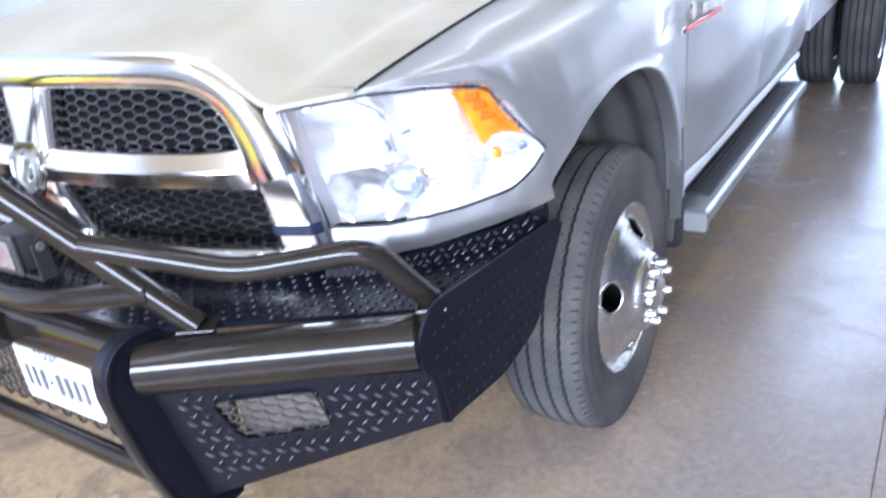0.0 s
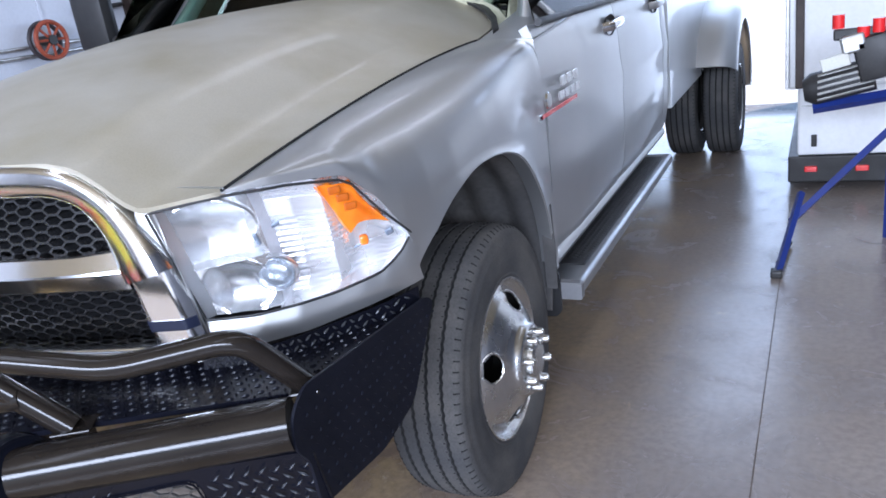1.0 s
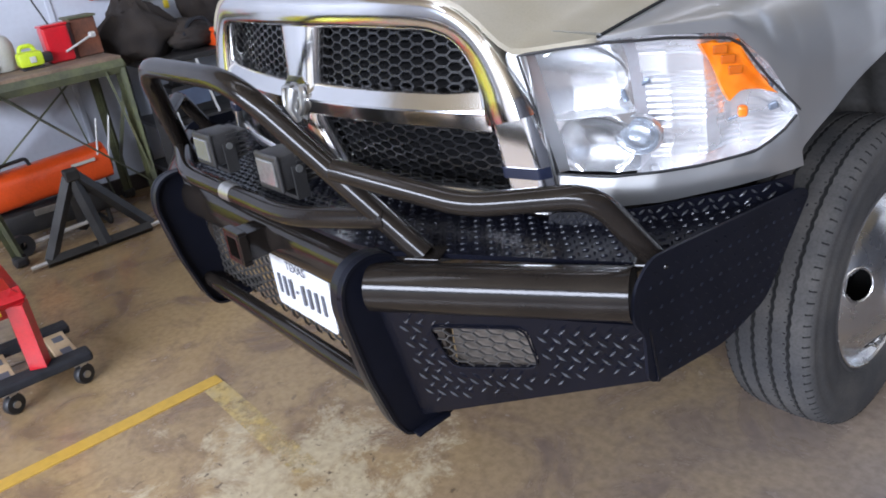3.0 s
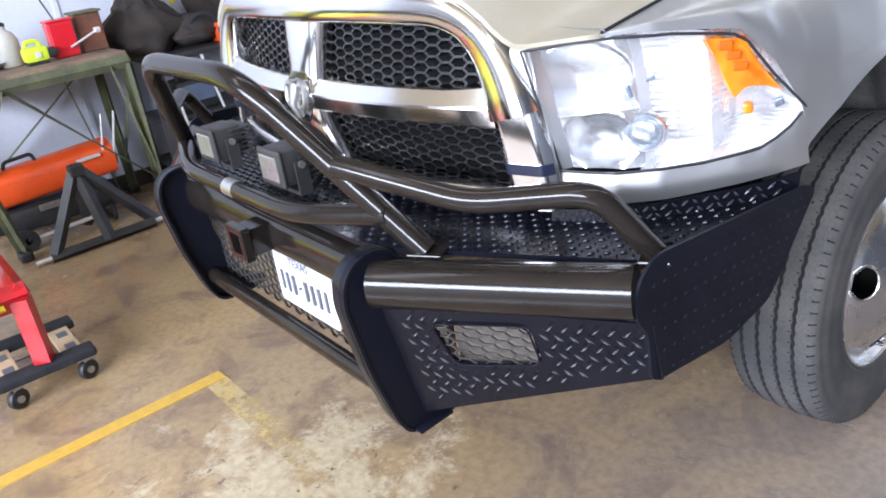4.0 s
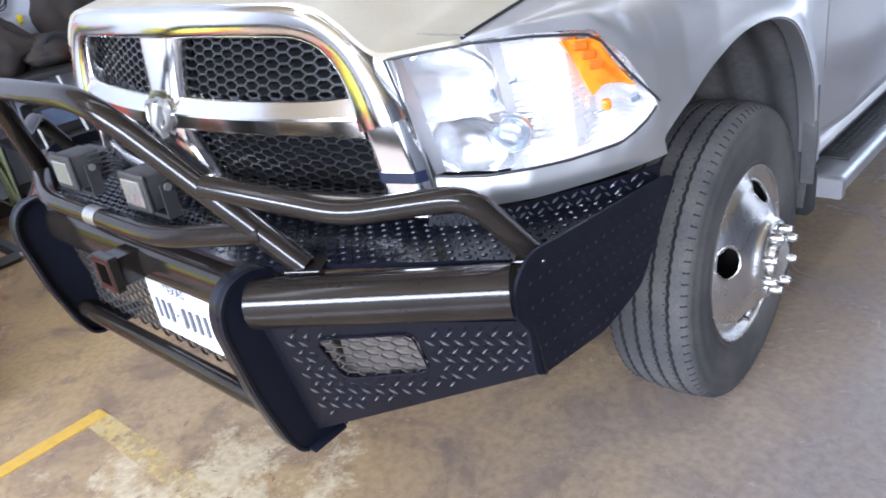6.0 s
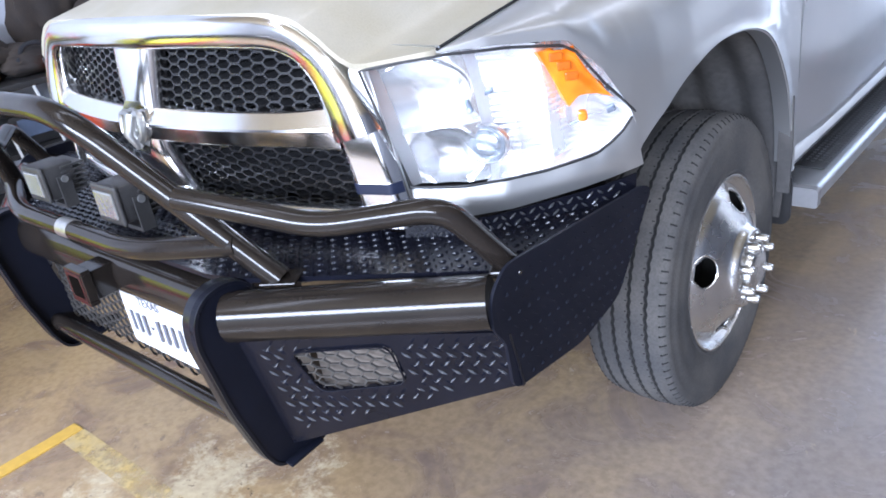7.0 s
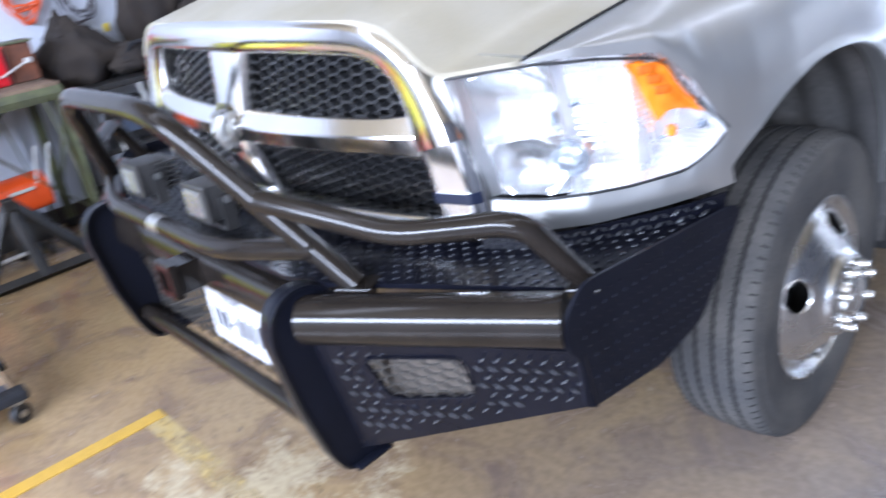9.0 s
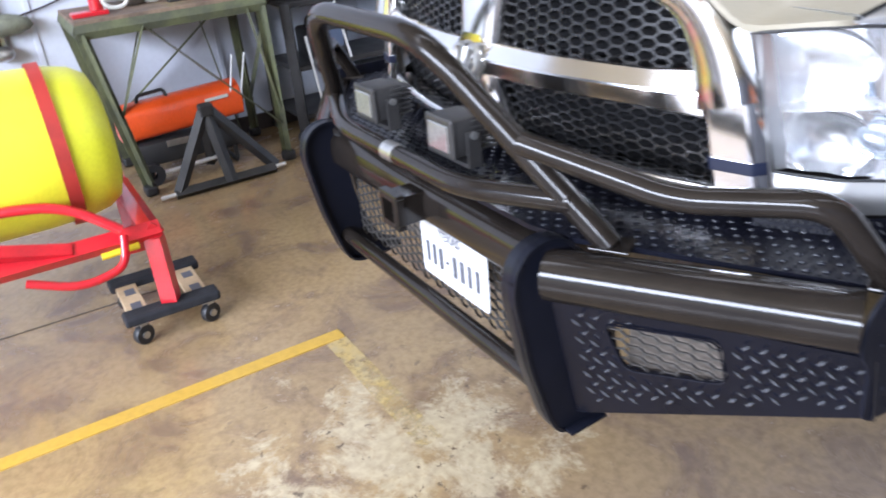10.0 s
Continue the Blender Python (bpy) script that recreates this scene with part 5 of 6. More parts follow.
for a, b in (((BX1, BY1 - 0.10, BZ - 0.06), (BX1, BY1 - 0.02, 0.30)), ((BX1, BY0 + 0.30, BZ - 0.06), (BX1, BY0 + 0.10, 0.42)), ((BX1, BY0 + 0.30, BZ - 0.06), (BX1, BY1 - 0.03, 0.22)),
             ((BX0, BY0 + 0.1, 0.25), (BX0, BY1 - 0.05, BZ - 0.08)), ((BX0, BY1 - 0.05, 0.25), (BX0, BY0 + 0.35, BZ - 0.08)), ((BX0, BY1 - 0.22, BZ - 0.08), (BX0, BY1 - 0.10, 0.05)),
             ((BX0, BY1 - 0.02, 0.2), (BX1, BY1 - 0.02, BZ - 0.12)), ((BX1 - 0.25, BY0 + 0.1, 0.30), (BX1 - 0.25, BY0 + 0.34, BZ - 0.06))):
    single("brace", bench, GREENSTEEL, lambda bm: bar(bm, a, b, 0.007, 0.034, up=(1, 0, 0)), "green flat-bar brace")

# on the bench
red_tin = thing("oil_tin", "red metal can standing on the workbench", "metal can")
single("body", red_tin, RED, lambda bm: box(bm, (-2.86, -0.82, BZ + 0.093), (0.10, 0.13, 0.18), 0.012))
single("lid", red_tin, RED, lambda bm: box(bm, (-2.86, -0.82, BZ + 0.188), (0.106, 0.136, 0.014), 0.005))
single("stick", red_tin, BLACKSTEEL, lambda bm: bar(bm, (-2.86, -0.83, BZ + 0.19), (-2.88, -0.90, BZ + 0.42), 0.007))
rust = thing("steel_box", "rusty brown steel box on the workbench", "box")
single("body", rust, RUST, lambda bm: box(bm, (-2.92, -0.665, BZ + 0.10), (0.14, 0.13, 0.195), 0.006))
single("flange", rust, GREENSTEEL, lambda bm: box(bm, (-2.92, -0.665, BZ + 0.203), (0.16, 0.15, 0.012), 0.003))
single("rod", rust, WHITESTEEL, lambda bm: sweep(bm, [(-2.80, -0.80, BZ + 0.05), (-2.80, -0.66, BZ + 0.105)], 0.006, seg=8), "bright metal rod", True)
single("knob", rust, WHITESTEEL, lambda bm: box(bm, (-2.80, -0.65, BZ + 0.11), (0.03, 0.035, 0.03), 0.008))
tool = thing("power_tool", "lime green and black cordless power tool", "power tool")
single("body", tool, LIME, lambda bm: box(bm, (-2.80, -0.98, BZ + 0.052), (0.09, 0.12, 0.075), 0.018), "", True)
single("nose", tool, BLACKPLASTIC, lambda bm: box(bm, (-2.79, -0.905, BZ + 0.048), (0.05, 0.06, 0.05), 0.014), "", True)
single("handle", tool, LIME, lambda bm: sweep(bm, rounded([(-2.82, -1.02, BZ + 0.07), (-2.82, -1.01, BZ + 0.115), (-2.82, -0.95, BZ + 0.115), (-2.82, -0.94, BZ + 0.07)], 0.02), 0.011, seg=8), "", True)
single("badge", tool, WHITEPLASTIC, lambda bm: box(bm, (-2.752, -0.975, BZ + 0.05), (0.004, 0.03, 0.03), 0.003))
single("base", tool, BLACKPLASTIC, lambda bm: box(bm, (-2.80, -0.98, BZ + 0.007), (0.075, 0.10, 0.014), 0.004))
jug = thing("chemical_jug", "cloudy white plastic jug with a dark cap", "jug")


def jug_body(bm):
    r = lathe(bm, [(0.0, 0.02), (0.0, 0.055), (0.01, 0.062), (0.13, 0.062), (0.165, 0.045), (0.18, 0.022), (0.20, 0.022)], 24, "z")
    disc(bm, r[-1])
    bmesh.ops.translate(bm, vec=(-2.95, -1.07, BZ + 0.002), verts=bm.verts[:])


single("body", jug, WHITEPLASTIC, jug_body, "", True)
single("cap", jug, BLACKPLASTIC, lambda bm: box(bm, (-2.95, -1.07, BZ + 0.21), (0.045, 0.045, 0.022), 0.008))
single("handle", jug, WHITEPLASTIC, lambda bm: sweep(bm, rounded([(-2.95, -1.11, BZ + 0.17), (-2.95, -1.145, BZ + 0.15), (-2.95, -1.14, BZ + 0.07), (-2.95, -1.12, BZ + 0.06)], 0.02), 0.009, seg=8), "", True)
jack = thing("bottle_jack", "red workshop jack with a white hose on the bench", "jack")
single("base", jack, RED, lambda bm: box(bm, (-2.74, -1.42, BZ + 0.012), (0.10, 0.17, 0.022), 0.005))
single("body", jack, RED, lambda bm: sweep(bm, [(-2.76, -1.38, BZ + 0.02), (-2.76, -1.37, BZ + 0.22)], 0.032, seg=14), "", True)
single("ram", jack, WHITESTEEL, lambda bm: sweep(bm, [(-2.76, -1.37, BZ + 0.22), (-2.76, -1.365, BZ + 0.30)], 0.016, seg=12), "", True)
single("hose", jack, WHITEPLASTIC, lambda bm: sweep(bm, rounded([(-2.70, -1.34, BZ + 0.20), (-2.68, -1.36, BZ + 0.03), (-2.68, -1.24, BZ + 0.025), (-2.70, -1.22, BZ + 0.24), (-2.74, -1.26, BZ + 0.30)], 0.06), 0.010, seg=8), "white curled hose", True)
can = thing("spray_can", "small white bottle on the workbench", "bottle")
single("body", can, WHITEPLASTIC, lambda bm: sweep(bm, [(-3.05, -1.30, BZ + 0.002), (-3.05, -1.30, BZ + 0.15), (-3.05, -1.30, BZ + 0.18)], [0.035, 0.035, 0.012], seg=16), "", True)
single("cap", can, RED, lambda bm: sweep(bm, [(-3.05, -1.30, BZ + 0.18), (-3.05, -1.30, BZ + 0.21)], 0.014, seg=12), "", True)
pan = thing("drip_pan", "grey metal drip pan lying on the bench", "pan")
single("dish", pan, ZINC, lambda bm: (lathe(bm, [(0.012, 0.001), (0.004, 0.08), (0.03, 0.11), (0.034, 0.112)], 24, "z"), bmesh.ops.translate(bm, vec=(-2.96, -1.20, BZ), verts=bm.verts[:])), "", True)

# torpedo heater under the bench
heater = thing("space_heater", "orange torpedo space heater on a black wheeled tank", "space heater")


def heater_body(bm):
    out = [(-0.10, 0.0), (0.10, 0.0), (0.115, 0.06), (0.10, 0.15), (0.04, 0.185), (-0.04, 0.185), (-0.10, 0.15), (-0.115, 0.06)]
    prism(bm, rounded2(out, 0.03, 4), lambda a, b: (-2.90 + a, -1.42, 0.225 + b), (0, 0.66, 0.03))


single("shell", heater, ORANGE, heater_body, "glossy orange shell", True)
single("nozzle", heater, BLACKSTEEL, lambda bm: sweep(bm, [(-2.90, -0.77, 0.34), (-2.90, -0.745, 0.342)], 0.075, seg=24), "", True)
single("handle", heater, BLACKPLASTIC, lambda bm: sweep(bm, rounded([(-2.88, -1.30, 0.41), (-2.88, -1.29, 0.45), (-2.88, -1.15, 0.46), (-2.88, -1.14, 0.42)], 0.025), 0.010, seg=8), "black grip", True)
single("label_bar", heater, WHITEPLASTIC, lambda bm: box(bm, (-2.783, -0.90, 0.375), (0.006, 0.13, 0.018), 0.002, (2.5, 0, 0)), "white label bar")
single("tank", heater, BLACKSTEEL, lambda bm: box(bm, (-2.90, -1.10, 0.145), (0.24, 0.58, 0.13), 0.03), "black fuel tank", True)
single("panel", heater, ZINC, lambda bm: box(bm, (-2.776, -1.15, 0.19), (0.006, 0.13, 0.035), 0.002))
for y in (-1.33, -0.86):
    single("skid", heater, BLACKSTEEL, lambda bm: sweep(bm, rounded([(-3.02, y, 0.10), (-3.02, y, 0.012), (-2.76, y, 0.012), (-2.76, y, 0.10)], 0.03), 0.012, seg=8), "", True)
single("axle_rod", heater, WHITESTEEL, lambda bm: sweep(bm, [(-2.72, -1.30, 0.055), (-2.72, -0.95, 0.075)], 0.012, seg=8), "bright rod", True)
single("wheel", heater, CASTER, lambda bm: (lathe(bm, [(-0.02, 0.02), (-0.02, 0.06), (0.02, 0.06), (0.02, 0.02)], 20, "x"), bmesh.ops.translate(bm, vec=(-2.72, -1.33, 0.06), verts=bm.verts[:])), "", True)
for k, y in enumerate((-0.83, -0.76)):
    single("wall_rod", heater, WHITESTEEL, lambda bm: sweep(bm, [(-2.80, y, 0.32 + 0.04 * k), (-2.82, y + 0.07, 0.58)], 0.006, seg=8), "thin white rod", True)

stand = thing("axle_stand", "black A-frame support stand with bright rod ends", "stand")
for a, b in (((-2.45, -1.06, 0.40), (-2.42, -1.27, 0.03)), ((-2.45, -1.03, 0.40), (-2.46, -0.74, 0.03)), ((-2.45, -1.045, 0.40), (-2.40, -1.00, 0.03)), ((-2.50, -1.045, 0.39), (-2.78, -1.00, 0.03))):
    single("leg", stand, BLACKSTEEL, lambda bm: bar(bm, a, b, 0.045, 0.03, up=(1, 0, 0)), "black steel leg")
single("base_bar", stand, BLACKSTEEL, lambda bm: bar(bm, (-2.42, -1.29, 0.026), (-2.44, -0.75, 0.026), 0.045, 0.04), "black base bar")
single("head", stand, BLACKSTEEL, lambda bm: box(bm, (-2.45, -1.045, 0.41), (0.06, 0.07, 0.06), 0.008))
for a, b in (((-2.42, -1.29, 0.026), (-2.42, -1.365, 0.024)), ((-2.44, -0.75, 0.03), (-2.445, -0.69, 0.032))):
    single("rod_end", stand, WHITESTEEL, lambda bm: sweep(bm, [a, b], 0.011, seg=10), "bright rod end", True)

# dark rolling shelf beyond the bench
cart = thing("rolling_rack", "dark steel rolling rack crowded with black parts", "rack")
CX0, CX1, CY0, CY1 = -3.2, -2.75, -0.44, 0.62
for x in (CX0, CX1):
    for y in (CY0, CY1):
        up = single("post", cart, BLACKSTEEL, lambda bm: bar(bm, (x, y, 0.09), (x, y, 0.80), 0.055), "dark square post")
        single("caster", up, CASTER, lambda bm: (lathe(bm, [(-0.018, 0.012), (-0.018, 0.045), (0.018, 0.045), (0.018, 0.012)], 18, "x"), bmesh.ops.translate(bm, vec=(x, y, 0.045), verts=bm.verts[:])), "", True)
for z in (0.16, 0.44, 0.79):
    single("shelf", cart, BLACKSTEEL, lambda bm: box(bm, ((CX0 + CX1) / 2, (CY0 + CY1) / 2, z), (CX1 - CX0, CY1 - CY0, 0.03), 0.005))
single("brace", cart, WHITESTEEL, lambda bm: sweep(bm, [(-2.72, -0.30, 0.10), (-2.72, -0.36, 0.62)], 0.008, seg=8), "bright strut", True)
single("brace", cart, WHITESTEEL, lambda bm: sweep(bm, [(-2.72, -0.10, 0.46), (-2.72, -0.16, 0.78)], 0.008, seg=8), "bright strut", True)
hb = thing("plastic_case", "orange plastic case on the dark rack", "case")
single("body", hb, ORANGE, lambda bm: box(bm, (-2.86, 0.13, 0.850), (0.20, 0.24, 0.085), 0.015), "", True)
single("lid", hb, ORANGE, lambda bm: box(bm, (-2.86, 0.13, 0.903), (0.204, 0.244, 0.025), 0.01), "", True)
single("latch", hb, BLACKPLASTIC, lambda bm: box(bm, (-2.756, 0.13, 0.888), (0.01, 0.05, 0.035), 0.003))
bx = thing("battery_charger", "black battery box with a carry handle on the rack shelf", "charger")
single("body", bx, BLACKPLASTIC, lambda bm: box(bm, (-2.93, -0.18, 0.546), (0.20, 0.26, 0.18), 0.02), "", True)
single("handle", bx, BLACKPLASTIC, lambda bm: sweep(bm, rounded([(-2.93, -0.27, 0.62), (-2.93, -0.26, 0.69), (-2.93, -0.10, 0.69), (-2.93, -0.09, 0.62)], 0.03), 0.012, seg=8), "", True)
single("panel", bx, mat("blue_grey_panel", (0.10, 0.13, 0.20), 0.4), lambda bm: box(bm, (-2.826, -0.18, 0.56), (0.008, 0.18, 0.10), 0.003), "blue-grey front panel")
bx2 = thing("parts_crate", "black plastic crate full of parts on the rack", "crate")
single("body", bx2, BLACKPLASTIC, lambda bm: box(bm, (-2.95, 0.20, 0.255), (0.30, 0.42, 0.16), 0.015), "", True)
single("rim", bx2, BLACKPLASTIC, lambda bm: box(bm, (-2.95, 0.20, 0.33), (0.32, 0.44, 0.02), 0.006))


def lump(bm, c, r, seed, amp=0.16, sub=4, tent=0.0):
    """A slack cloth heap: a rounded form with folds and a flattened foot."""
    vs = bmesh.ops.create_icosphere(bm, subdivisions=sub, radius=1)["verts"]
    off = Vector((seed * 3.1, seed * 1.7, 0))
    for v in vs:
        d = v.co.normalized()
        k = 1 + amp * noise.noise(d * 1.6 + off) + amp * 0.55 * noise.noise(d * 4.0 + off) + 0.05 * noise.noise(d * 10 + off)
        k2 = k * (1 - tent * max(0.0, d.z))
        fold = 1 + 0.10 * tent * math.sin(9 * math.atan2(d.y, d.x) + seed) * (1 - abs(d.z))
        v.co = Vector((c[0] + r[0] * d.x * k2 * fold, c[1] + r[1] * d.y * k2 * fold, max(c[2] - r[2] * 0.92, c[2] + r[2] * d.z * k)))


bag = thing("covered_machine", "dark brown cloth cover slumped over a machine", "cloth cover")
single("cloth", bag, CLOTH, lambda bm: lump(bm, (-3.04, -0.33, 0.965), (0.17, 0.23, 0.21), 1, 0.22, 4, 0.75), "", True)
single("peak", bag, CLOTH, lambda bm: lump(bm, (-3.06, -0.37, 1.08), (0.09, 0.10, 0.13), 5, 0.25, 4, 0.85), "", True)
bag2 = thing("hanging_coat", "dark brown work coat hanging against the wall", "coat")
single("cloth", bag2, CLOTH, lambda bm: lump(bm, (-3.18, 0.22, 1.13), (0.10, 0.22, 0.32), 2, 0.2, 4, 0.4), "", True)
bag3 = thing("tool_bag", "black cloth tool bag on the rack", "bag")
single("body", bag3, CLOTH, lambda bm: lump(bm, (-2.98, -0.06, 0.89), (0.16, 0.17, 0.09), 3), "", True)
single("strap", bag3, CARPET, lambda bm: sweep(bm, rounded([(-2.86, -0.14, 0.90), (-2.84, -0.10, 0.98), (-2.84, 0.0, 0.98), (-2.86, 0.04, 0.90)], 0.04), 0.012, seg=6), "", True)
bag4 = thing("stuffed_sack", "black sack leaning on the rack", "sack")
single("body", bag4, CLOTH, lambda bm: lump(bm, (-3.02, 0.48, 0.985), (0.20, 0.23, 0.20), 8, 0.24, 4, 0.45), "", True)


def coil(name, label, c, r, h, loops, material, seed, plug=None, wire=0.007):
    """Extension cord hung in loops from a hook."""
    t = thing(name, label, "extension cord", "cords on the wall")
    rn = random.Random(seed)
    for k in range(loops):
        pts = []
        w, hh, ph = r * rn.uniform(0.6, 1.1), h * rn.uniform(0.8, 1.1), rn.uniform(-0.3, 0.3)
        for j in range(29):
            a = 2 * math.pi * j / 28
            pts.append((c[0] + 0.012 * k % 0.05 + 0.012 * math.sin(3 * a + k), c[1] + w * math.sin(a) + 0.03 * ph, c[2] - hh * (1 - math.cos(a)) / 2 + 0.012 * math.sin(5 * a + k)))
        single("loop", t, material, lambda bm: sweep(bm, pts, wire, seg=6, caps=False), "", True)
    single("hook", t, BLACKSTEEL, lambda bm: sweep(bm, rounded([(X0 + 0.002, c[1], c[2] + 0.02), (c[0] + 0.05, c[1], c[2] - 0.012), (c[0] + 0.06, c[1], c[2] + 0.03)], 0.02), 0.006, seg=6), "", True)
    if plug:
        single("plug", t, YELLOWPLUG, lambda bm: box(bm, (c[0] + 0.03, c[1] + plug[0], c[2] + plug[1]), (0.03, 0.03, 0.05), 0.008), "yellow plug")
    return t


coil("extension_cord", "bright orange extension cord hanging in loops", (-3.26, -0.46, 1.52), 0.11, 0.34, 7, CORD, 1)
coil("extension_cord", "dark purple and red cord with a yellow plug", (-3.26, -0.17, 1.48), 0.10, 0.34, 6, CORDDARK, 2, (0.11, -0.42), 0.005)
coil("extension_cord", "rust-red cord bundle hanging on the wall", (-3.26, 0.36, 1.62), 0.13, 0.40, 11, CORDRED, 3)
coil("extension_cord", "rust-red cord bundle hanging on the wall", (-3.26, 0.66, 1.62), 0.11, 0.38, 9, CORDRED, 4)

# reel, pipes and post further along the wall
reel = thing("air_hose_reel", "red wall-mounted reel wheel beside the pipes", "hose reel")


def ring(bm, c, r, w, n=28):
    pts = [(c[0], c[1] + r * math.cos(2 * math.pi * k / n), c[2] + r * math.sin(2 * math.pi * k / n)) for k in range(n + 2)]
    sweep(bm, pts, w, seg=8, caps=False)


single("rim", reel, CORDRED, lambda bm: ring(bm, (-3.17, 2.08, 1.47), 0.125, 0.016), "", True)
single("rim", reel, CORDDARK, lambda bm: ring(bm, (-3.24, 2.08, 1.47), 0.125, 0.016), "", True)
for k in range(4):
    a = k * math.pi / 4
    single("spoke", reel, CORDRED, lambda bm: sweep(bm, [(-3.17, 2.08 + 0.12 * math.cos(a), 1.47 + 0.12 * math.sin(a)), (-3.17, 2.08 - 0.12 * math.cos(a), 1.47 - 0.12 * math.sin(a))], 0.010, seg=6), "", True)
single("hub", reel, BLACKSTEEL, lambda bm: sweep(bm, [(X0 + 0.002, 2.08, 1.47), (-3.15, 2.08, 1.47)], 0.035, seg=14), "", True)
for z in (1.38, 1.44):
    pipe = thing("wall_pipe", "grey conduit pipe along the wall", "pipe", "pipes on the wall")
    single("pipe", pipe, ZINC, lambda bm: sweep(bm, [(X0 + 0.03, 1.0, z), (X0 + 0.03, 5.5, z)], 0.012, seg=10), "", True)
    for y in (1.4, 2.7, 4.0):
        single("clamp", pipe, ZINC, lambda bm: box(bm, (X0 + 0.016, y, z), (0.03, 0.03, 0.04), 0.004))
post = thing("steel_column", "dark brown steel column against the wall", "column")
single("web", post, STEELPOST, lambda bm: box(bm, (X0 + 0.10, 2.98, H / 2), (0.16, 0.012, H - 0.004)))
for x in (X0 + 0.016, X0 + 0.186):
    single("flange", post, STEELPOST, lambda bm: box(bm, (x, 2.98, H / 2), (0.012, 0.15, H - 0.004), 0.002))
arm = thing("wall_bracket", "dark iron bracket on the white wall", "bracket")
single("arm", arm, BLACKSTEEL, lambda bm: sweep(bm, [(X0 + 0.05, 2.45, 1.645), (X0 + 0.05, 2.86, 1.665)], 0.016, seg=8), "", True)
single("plate", arm, BLACKSTEEL, lambda bm: box(bm, (X0 + 0.025, 2.50, 1.645), (0.05, 0.06, 0.06), 0.006))
vise = thing("wall_pulley", "weathered grey-green cast pulley hung on the wall", "pulley")
single("upper_body", vise, mat("grey_green_casting", (0.22, 0.23, 0.17), 0.6, 0.3, 0.3, 12, 80, 0.15), lambda bm: lump(bm, (-3.22, -1.78, 0.86), (0.07, 0.13, 0.055), 11, 0.12, 3), "", True)
single("lower_body", vise, ZINC, lambda bm: lump(bm, (-3.22, -1.84, 0.72), (0.06, 0.07, 0.04), 12, 0.12, 3), "", True)
single("shank", vise, BLACKSTEEL, lambda bm: sweep(bm, [(-3.25, -1.84, 0.70), (-3.25, -1.84, 0.98)], 0.018, seg=10), "", True)
single("wall_plate", vise, ZINC, lambda bm: box(bm, (X0 + 0.022, -1.84, 0.85), (0.044, 0.09, 0.30), 0.006))
cable = thing("power_cable", "thin dark cable slung along the wall", "cable")
single("cable", cable, CORDDARK, lambda bm: sweep(bm, [(X0 + 0.02, -2.6 + 1.35 * k / 12, 1.02 - 0.16 * math.sin(math.pi * k / 12) ** 0.8 + 0.02 * k / 12) for k in range(13)], 0.005, seg=6), "", True)

# ---- sprayer on its red frame ----
sprayer = thing("sprayer_skid", "yellow poly tank strapped to a red steel skid frame", "sprayer", "", (0.02, -0.055, 0))


def tank(bm):
    prof = [(-2.75, 0.02), (-2.75, 0.20), (-2.70, 0.255), (-2.62, 0.268), (-2.2, 0.270), (-1.80, 0.268), (-1.68, 0.262), (-1.60, 0.245), (-1.555, 0.215), (-1.535, 0.16), (-1.525, 0.02)]
    r = lathe(bm, prof, 48, "y")
    disc(bm, r[0])
    disc(bm, r[-1])
    bmesh.ops.translate(bm, vec=(-1.43, -0.03, 0.665), verts=bm.verts[:])


single("tank", sprayer, YELLOWTANK, tank, "bright yellow rounded poly tank", True)
for y in (-1.735, -2.35):
    def strap(bm):
        lathe(bm, [(-0.021, 0.272), (-0.021, 0.277), (0.021, 0.277), (0.021, 0.272)], 48, "y", closed=True)
        bmesh.ops.translate(bm, vec=(-1.43, y, 0.665), verts=bm.verts[:])
    single("strap", sprayer, REDSTRAP, strap, "dull red tank strap", True)
FZ = 0.39
for a, b, w in (((-1.13, -1.52, FZ), (-1.13, -2.75, FZ), 0.05), ((-1.74, -1.52, FZ), (-1.74, -2.75, FZ), 0.05), ((-1.11, -1.545, FZ), (-1.76, -1.545, FZ), 0.05), ((-1.13, -2.1, FZ), (-1.74, -2.1, FZ), 0.05),
                ((-1.13, -1.545, 0.37), (-1.13, -1.545, 0.125), 0.055), ((-1.74, -1.545, 0.39), (-1.74, -1.545, 0.125), 0.05), ((-1.13, -2.60, 0.39), (-1.13, -2.60, 0.0), 0.05), ((-1.74, -2.60, 0.39), (-1.74, -2.60, 0.0), 0.05),
                ((-1.12, -1.80, 0.40), (-1.11, -2.50, 0.60), 0.04)):
    single("frame_tube", sprayer, RED, lambda bm: bar(bm, a, b, w), "red square tube")
single("hose", sprayer, RED, lambda bm: sweep(bm, rounded([(-1.20, -2.35, 0.50), (-1.17, -2.0, 0.575), (-1.13, -1.78, 0.55), (-1.08, -1.64, 0.44)], 0.12), 0.017, seg=10), "red curved hose", True)
single("hose", sprayer, RED, lambda bm: sweep(bm, rounded([(-1.06, -1.95, 0.36), (-1.03, -1.80, 0.305), (-1.04, -1.66, 0.33), (-1.08, -1.64, 0.42)], 0.10), 0.014, seg=10), "red curved hose", True)
single("fitting", sprayer, YELLOWPLUG, lambda bm: sweep(bm, [(-1.10, -1.72, 0.36), (-1.10, -1.60, 0.365)], 0.012, seg=8), "brass fitting", True)
single("gusset", sprayer, RED, lambda bm: box(bm, (-1.13, -1.60, 0.36), (0.012, 0.07, 0.06), 0.004))

